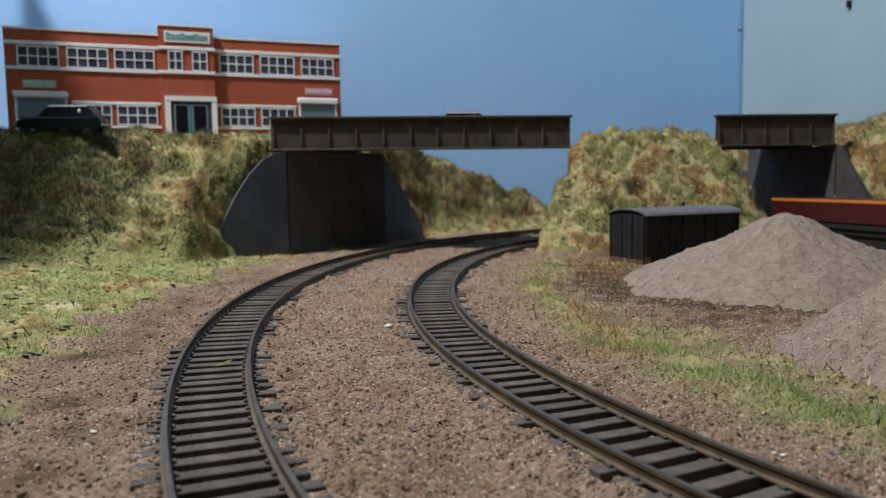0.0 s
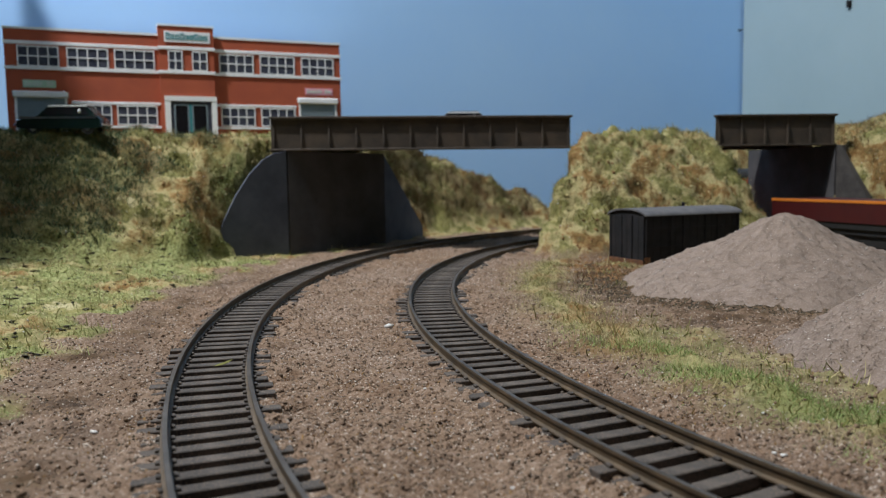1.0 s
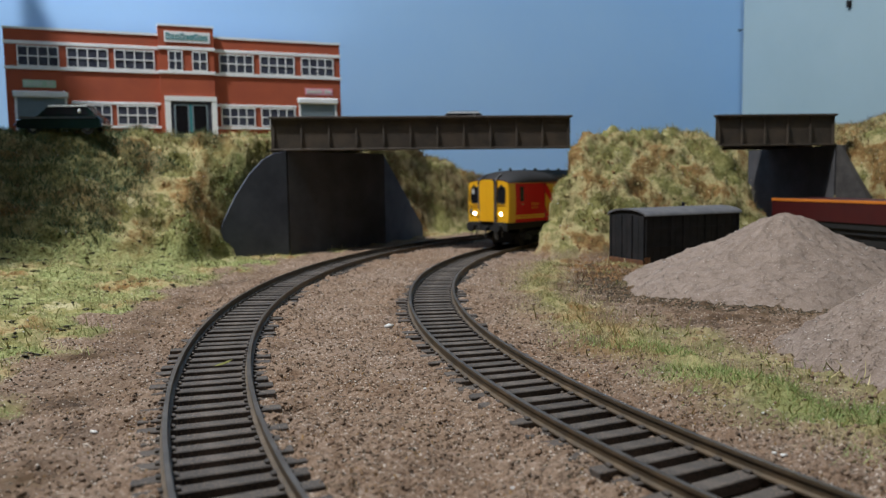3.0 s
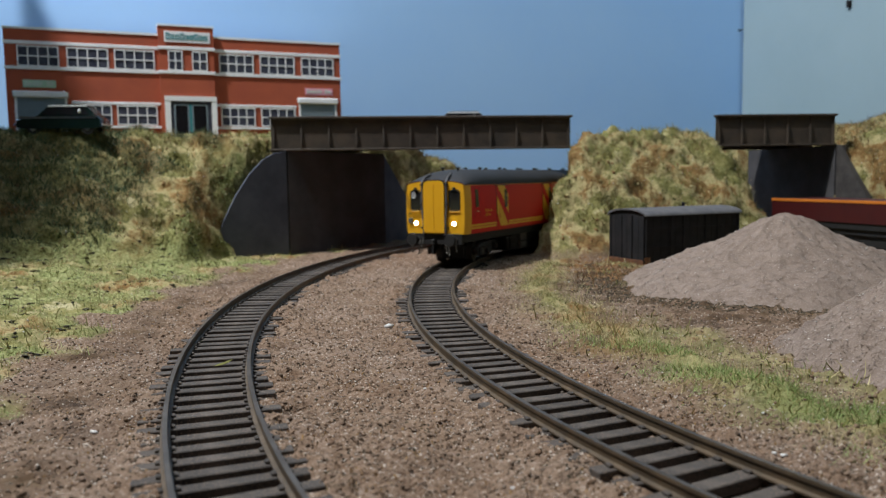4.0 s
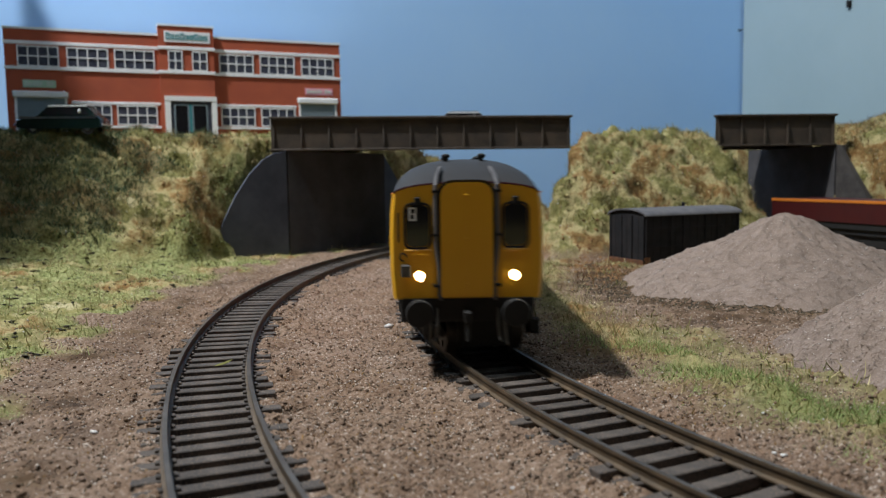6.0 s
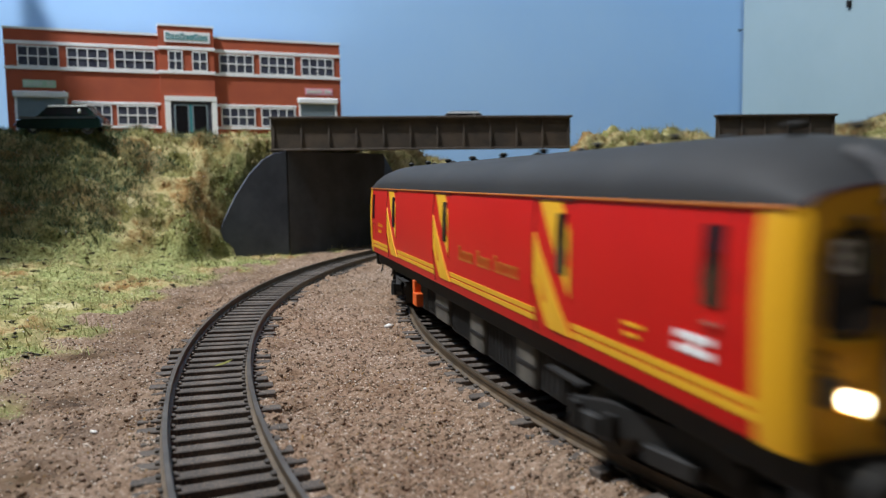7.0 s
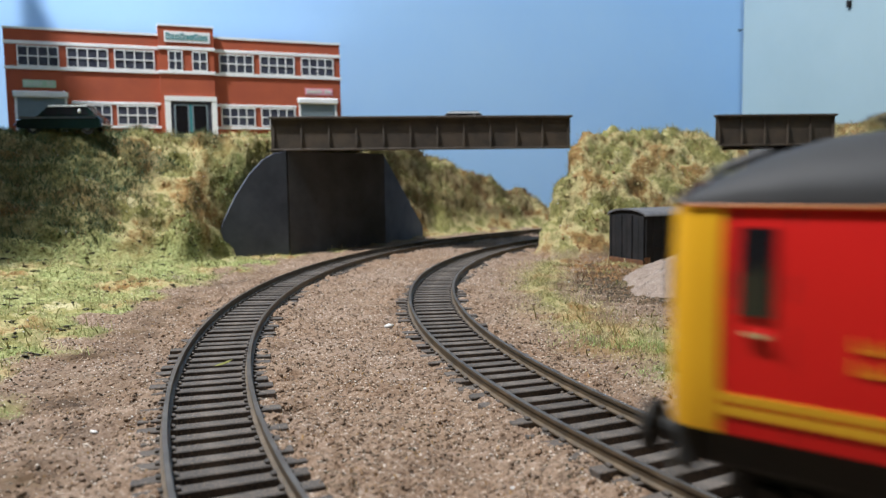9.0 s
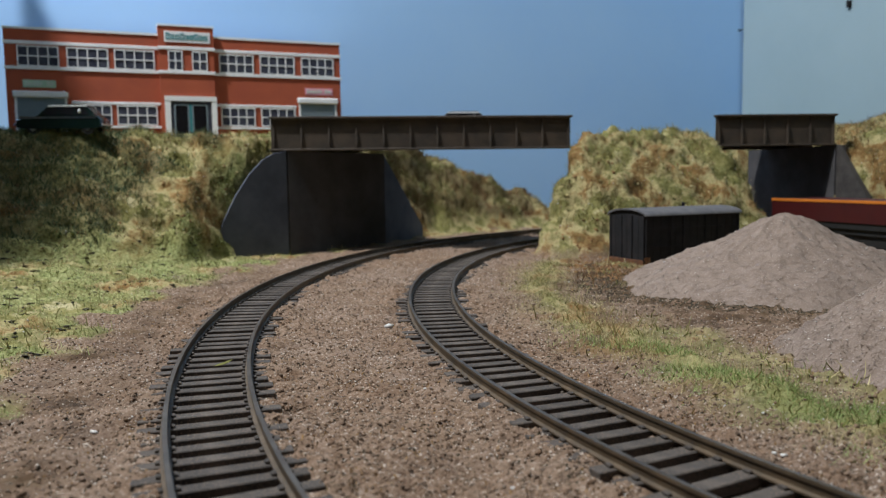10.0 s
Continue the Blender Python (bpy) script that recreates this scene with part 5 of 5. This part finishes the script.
blades("brown_grass", 52000, (C_GRASS * HIGH * (0.05 + patch(48, 23, 0.0, 0.6) * (1 - 0.7 * SHADY_SCRUB) + 1.6 * (CX > -60) * (CY > 590)) + 1.3 * np.exp(-(((CX - 82) / 20) ** 2 + ((CY - 385) / 45) ** 2))), 1.4, 4.2, M_BROWNF, "brown dead grass on the banks", 36, 0.21, 1.5)
blades("straw_grass", 52000, C_GRASS * (0.04 + patch(52, 21, 0.1, 0.6)) * (0.25 + HIGH) * (1 - 0.85 * SHADY_SCRUB), 1.6, 4.8, M_STRAW, "straw static grass", 31, 0.20, 1.5)
blades("olive_grass", 42000, C_GRASS * (0.12 + patch(46, 22)) * (0.35 + HIGH) * (1 - 0.8 * SHADY_SCRUB), 1.4, 4.4, M_OLIVE, "olive static grass", 32, 0.20, 1.5)
VERGE = np.exp(-((-C_DR - 48) / 12) ** 2) * (CY < 420) * (CX > 0)
blades("verge_grass", 9000, VERGE * (0.05 + patch(26, 29, 0.1, 0.5)) * ease((250 - CY) / 60 + 0.1), 0.9, 2.6, M_GREENF, "bright green verge grass", 33, 0.07, 2.4)
blades("verge_straw", 30000, VERGE * (0.4 + patch(30, 25)) + 0.05 * C_GRASS, 1.0, 4.2, M_STRAW, "dry straw blades on the verge", 34, 0.06, 2.2)
blades("verge_olive", 12000, VERGE + 0.05 * C_GRASS, 0.9, 2.8, M_OLIVE, "olive blades on the verge", 37, 0.07, 2.2)
blades("flat_grass", 22000, FLATG * (CX < -60) * (0.4 + patch(30, 35)), 0.7, 2.0, M_PALEG, "pale yellow-green static grass on the bank foot", 35, 0.12, 1.8)
C_DARK = cellf(DARK)
BARE = (1 - C_GRASS) * (1 - 0.85 * C_DARK) * (np.minimum(abs(C_DL), abs(C_DR)) > 9.2)
BED = (np.minimum(abs(C_DL), abs(C_DR)) < 8.2) * 1.0
NEAR = (CY < 520) * np.clip(260 / (CY + 60), 0.25, 2.0)
OCT = (OCTA_V, OCTA_F)
lumps("ballast_grains", 90000, BARE * NEAR, 0.18, 0.78, M_STONE, "brown ballast grains", "ballast", 41, OCT, 0.8, 0.35)
lumps("earth_crumbs", 28000, BARE * NEAR * (0.3 + patch(30, 26)), 0.12, 0.46, M_LITTER, "dark earth crumbs", "ballast", 42, OCT, 0.7, 0.4)
lumps("pale_grains", 52000, BARE * NEAR, 0.12, 0.42, M_PALEGRAIN, "pale ballast grains", "ballast", 49, OCT, 0.8, 0.4)
lumps("bed_stones", 12000, BED * NEAR, 0.2, 0.85, M_GREYSTONE, "grey stones between the sleepers", "ballast", 43, OCT, 0.7, 0.4, 0.0)
lumps("pale_chips", 900, BARE * NEAR + 0.3 * FLATG, 0.12, 0.5, M_PALEBIT, "scattered white chips", "stone chips", 44, OCT, 0.6, 0.5)
# White flecks stand in for tiny highlights on the turf
lumps("white_glints", 2400, C_GRASS * (0.3 + HIGH) * (CY < 600), 0.15, 0.46, M_PALEBIT, "tiny white flecks painting the glints in the turf", "flecks", 50, OCT, 0.7, 0.4, -0.6)
lumps("leaf_litter", 1300, FLATG * (CX < -90) * (CY < 470) * patch(20, 27, 0.35, 0.6), 0.25, 1.15, M_LITTER, "dark leaf litter on the grass", "leaf litter", 45, (OCTA_V * (2.2, 0.7, 0.8), OCTA_F), 0.6, 0.6, -0.2)
# Dark rubble, which also paints the shade at the heap's foot
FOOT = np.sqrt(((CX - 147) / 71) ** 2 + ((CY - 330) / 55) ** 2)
lumps("dark_rubble", 16000, np.exp(-((FOOT - 1.08) / 0.17) ** 2) * (CX < 160) * (CY < 385), 0.15, 0.6, M_LITTER, "dark rubble and painted shade round the foot of the heap", "rubble", 47, OCT, 0.6, 0.4)
blades("ochre_moss", 7000, BARE * NEAR * patch(24, 30, 0.2, 0.7) * (np.minimum(abs(C_DL), abs(C_DR)) > 11), 0.3, 0.8, M_OCHRE, "ochre moss tufts in the ballast", 48, 0.24, 2.4)


def chip(x, y, r, mat, label, seed):
    """One loose scrap lying on the ballast."""
    rs = np.random.RandomState(seed)
    z = float(ground_at([x], [y])[0])
    me = big_mesh("stone_chip", *many(np.zeros((1, 3)), np.array([r]), ICO_V * (1.5, 0.8, 0.6), ICO_F, rs, 0.8, 0.3), mat)
    ob = new("stone_chip", me)
    ob.matrix_basis = at(x, y, z + 0.25 * r)
    tagged(ob, label, "stone chip", "loose chips")


chip(-18, 247, 1.5, M_PALEBIT, "white stone chip on the ballast beside the track", 3)
# Two white bits laid here to paint a glint streak
chip(57, 129.5, 0.6, M_PALEBIT, "white chip standing for a glint by the near rail", 5)
chip(58.5, 129, 0.5, M_PALEBIT, "white chip standing for a glint by the near rail", 6)
chip(-69, 147, 1.0, M_PALEBIT, "pale chip beside the sleeper ends", 7)
leaf = Shape().add([(-2.6, 0, 0.2), (-0.8, 0.8, 0.5), (1.2, 0.7, 0.9), (2.6, 0, 1.4), (1.2, -0.7, 0.8), (-0.8, -0.8, 0.4), (-0.6, 0, 0.1), (1.2, 0, 0.45)],
                   [(0, 6, 1), (0, 5, 6), (1, 6, 7, 2), (6, 5, 4, 7), (2, 7, 3), (7, 4, 3)])
ob = new("fallen_leaf", leaf.mesh("fallen_leaf", M_OLIVE))
ob.matrix_basis = at(-57.5, 196, -2.6, 35)
tagged(ob, "curled olive leaf lying on the sleepers", "leaf")

# ---- what moves ----


def run_at(t):
    """Arc length of the railcar's leading bogie on its track at t seconds."""
    u = t - 5
    return 225.95 - 109.323 * u - 1.5277 * u ** 2 + 0.26871 * u ** 3 + 0.03584 * u ** 4 - 0.00763 * u ** 5


def railcar_at(t):
    s = run_at(t)
    ax, ay, _ = on_line(RIGHT, s)
    bx, by, _ = on_line(RIGHT, s + 186.0)
    return (ax + bx) / 2, (ay + by) / 2, math.atan2(ay - by, ax - bx)


def motions():
    times = [k * 0.2 for k in range(51)]
    walk(RAILCAR, [(t, at(*railcar_at(t)[:2], 0, math.degrees(railcar_at(t)[2]))) for t in times])
    for bogie, x, axles in BOGIES:
        rows = []
        for t in times:
            th = on_line(RIGHT, run_at(t) + 93.0 - x)[2] + math.pi
            turn = (th - railcar_at(t)[2] + math.pi) % (2 * math.pi) - math.pi
            rows.append((t, at(x, 0, 0, math.degrees(turn))))
        walk(bogie, rows)
        for axle, ax in axles:
            rows = []
            for k in range(151):
                t = k / 15
                roll = (run_at(0) - run_at(t)) / 6.0
                rows.append((t, Matrix.Translation((ax * MM, 0, 6.0 * MM)) @ Matrix.Rotation(roll, 4, "Y")))
            walk(axle, rows)


motions()
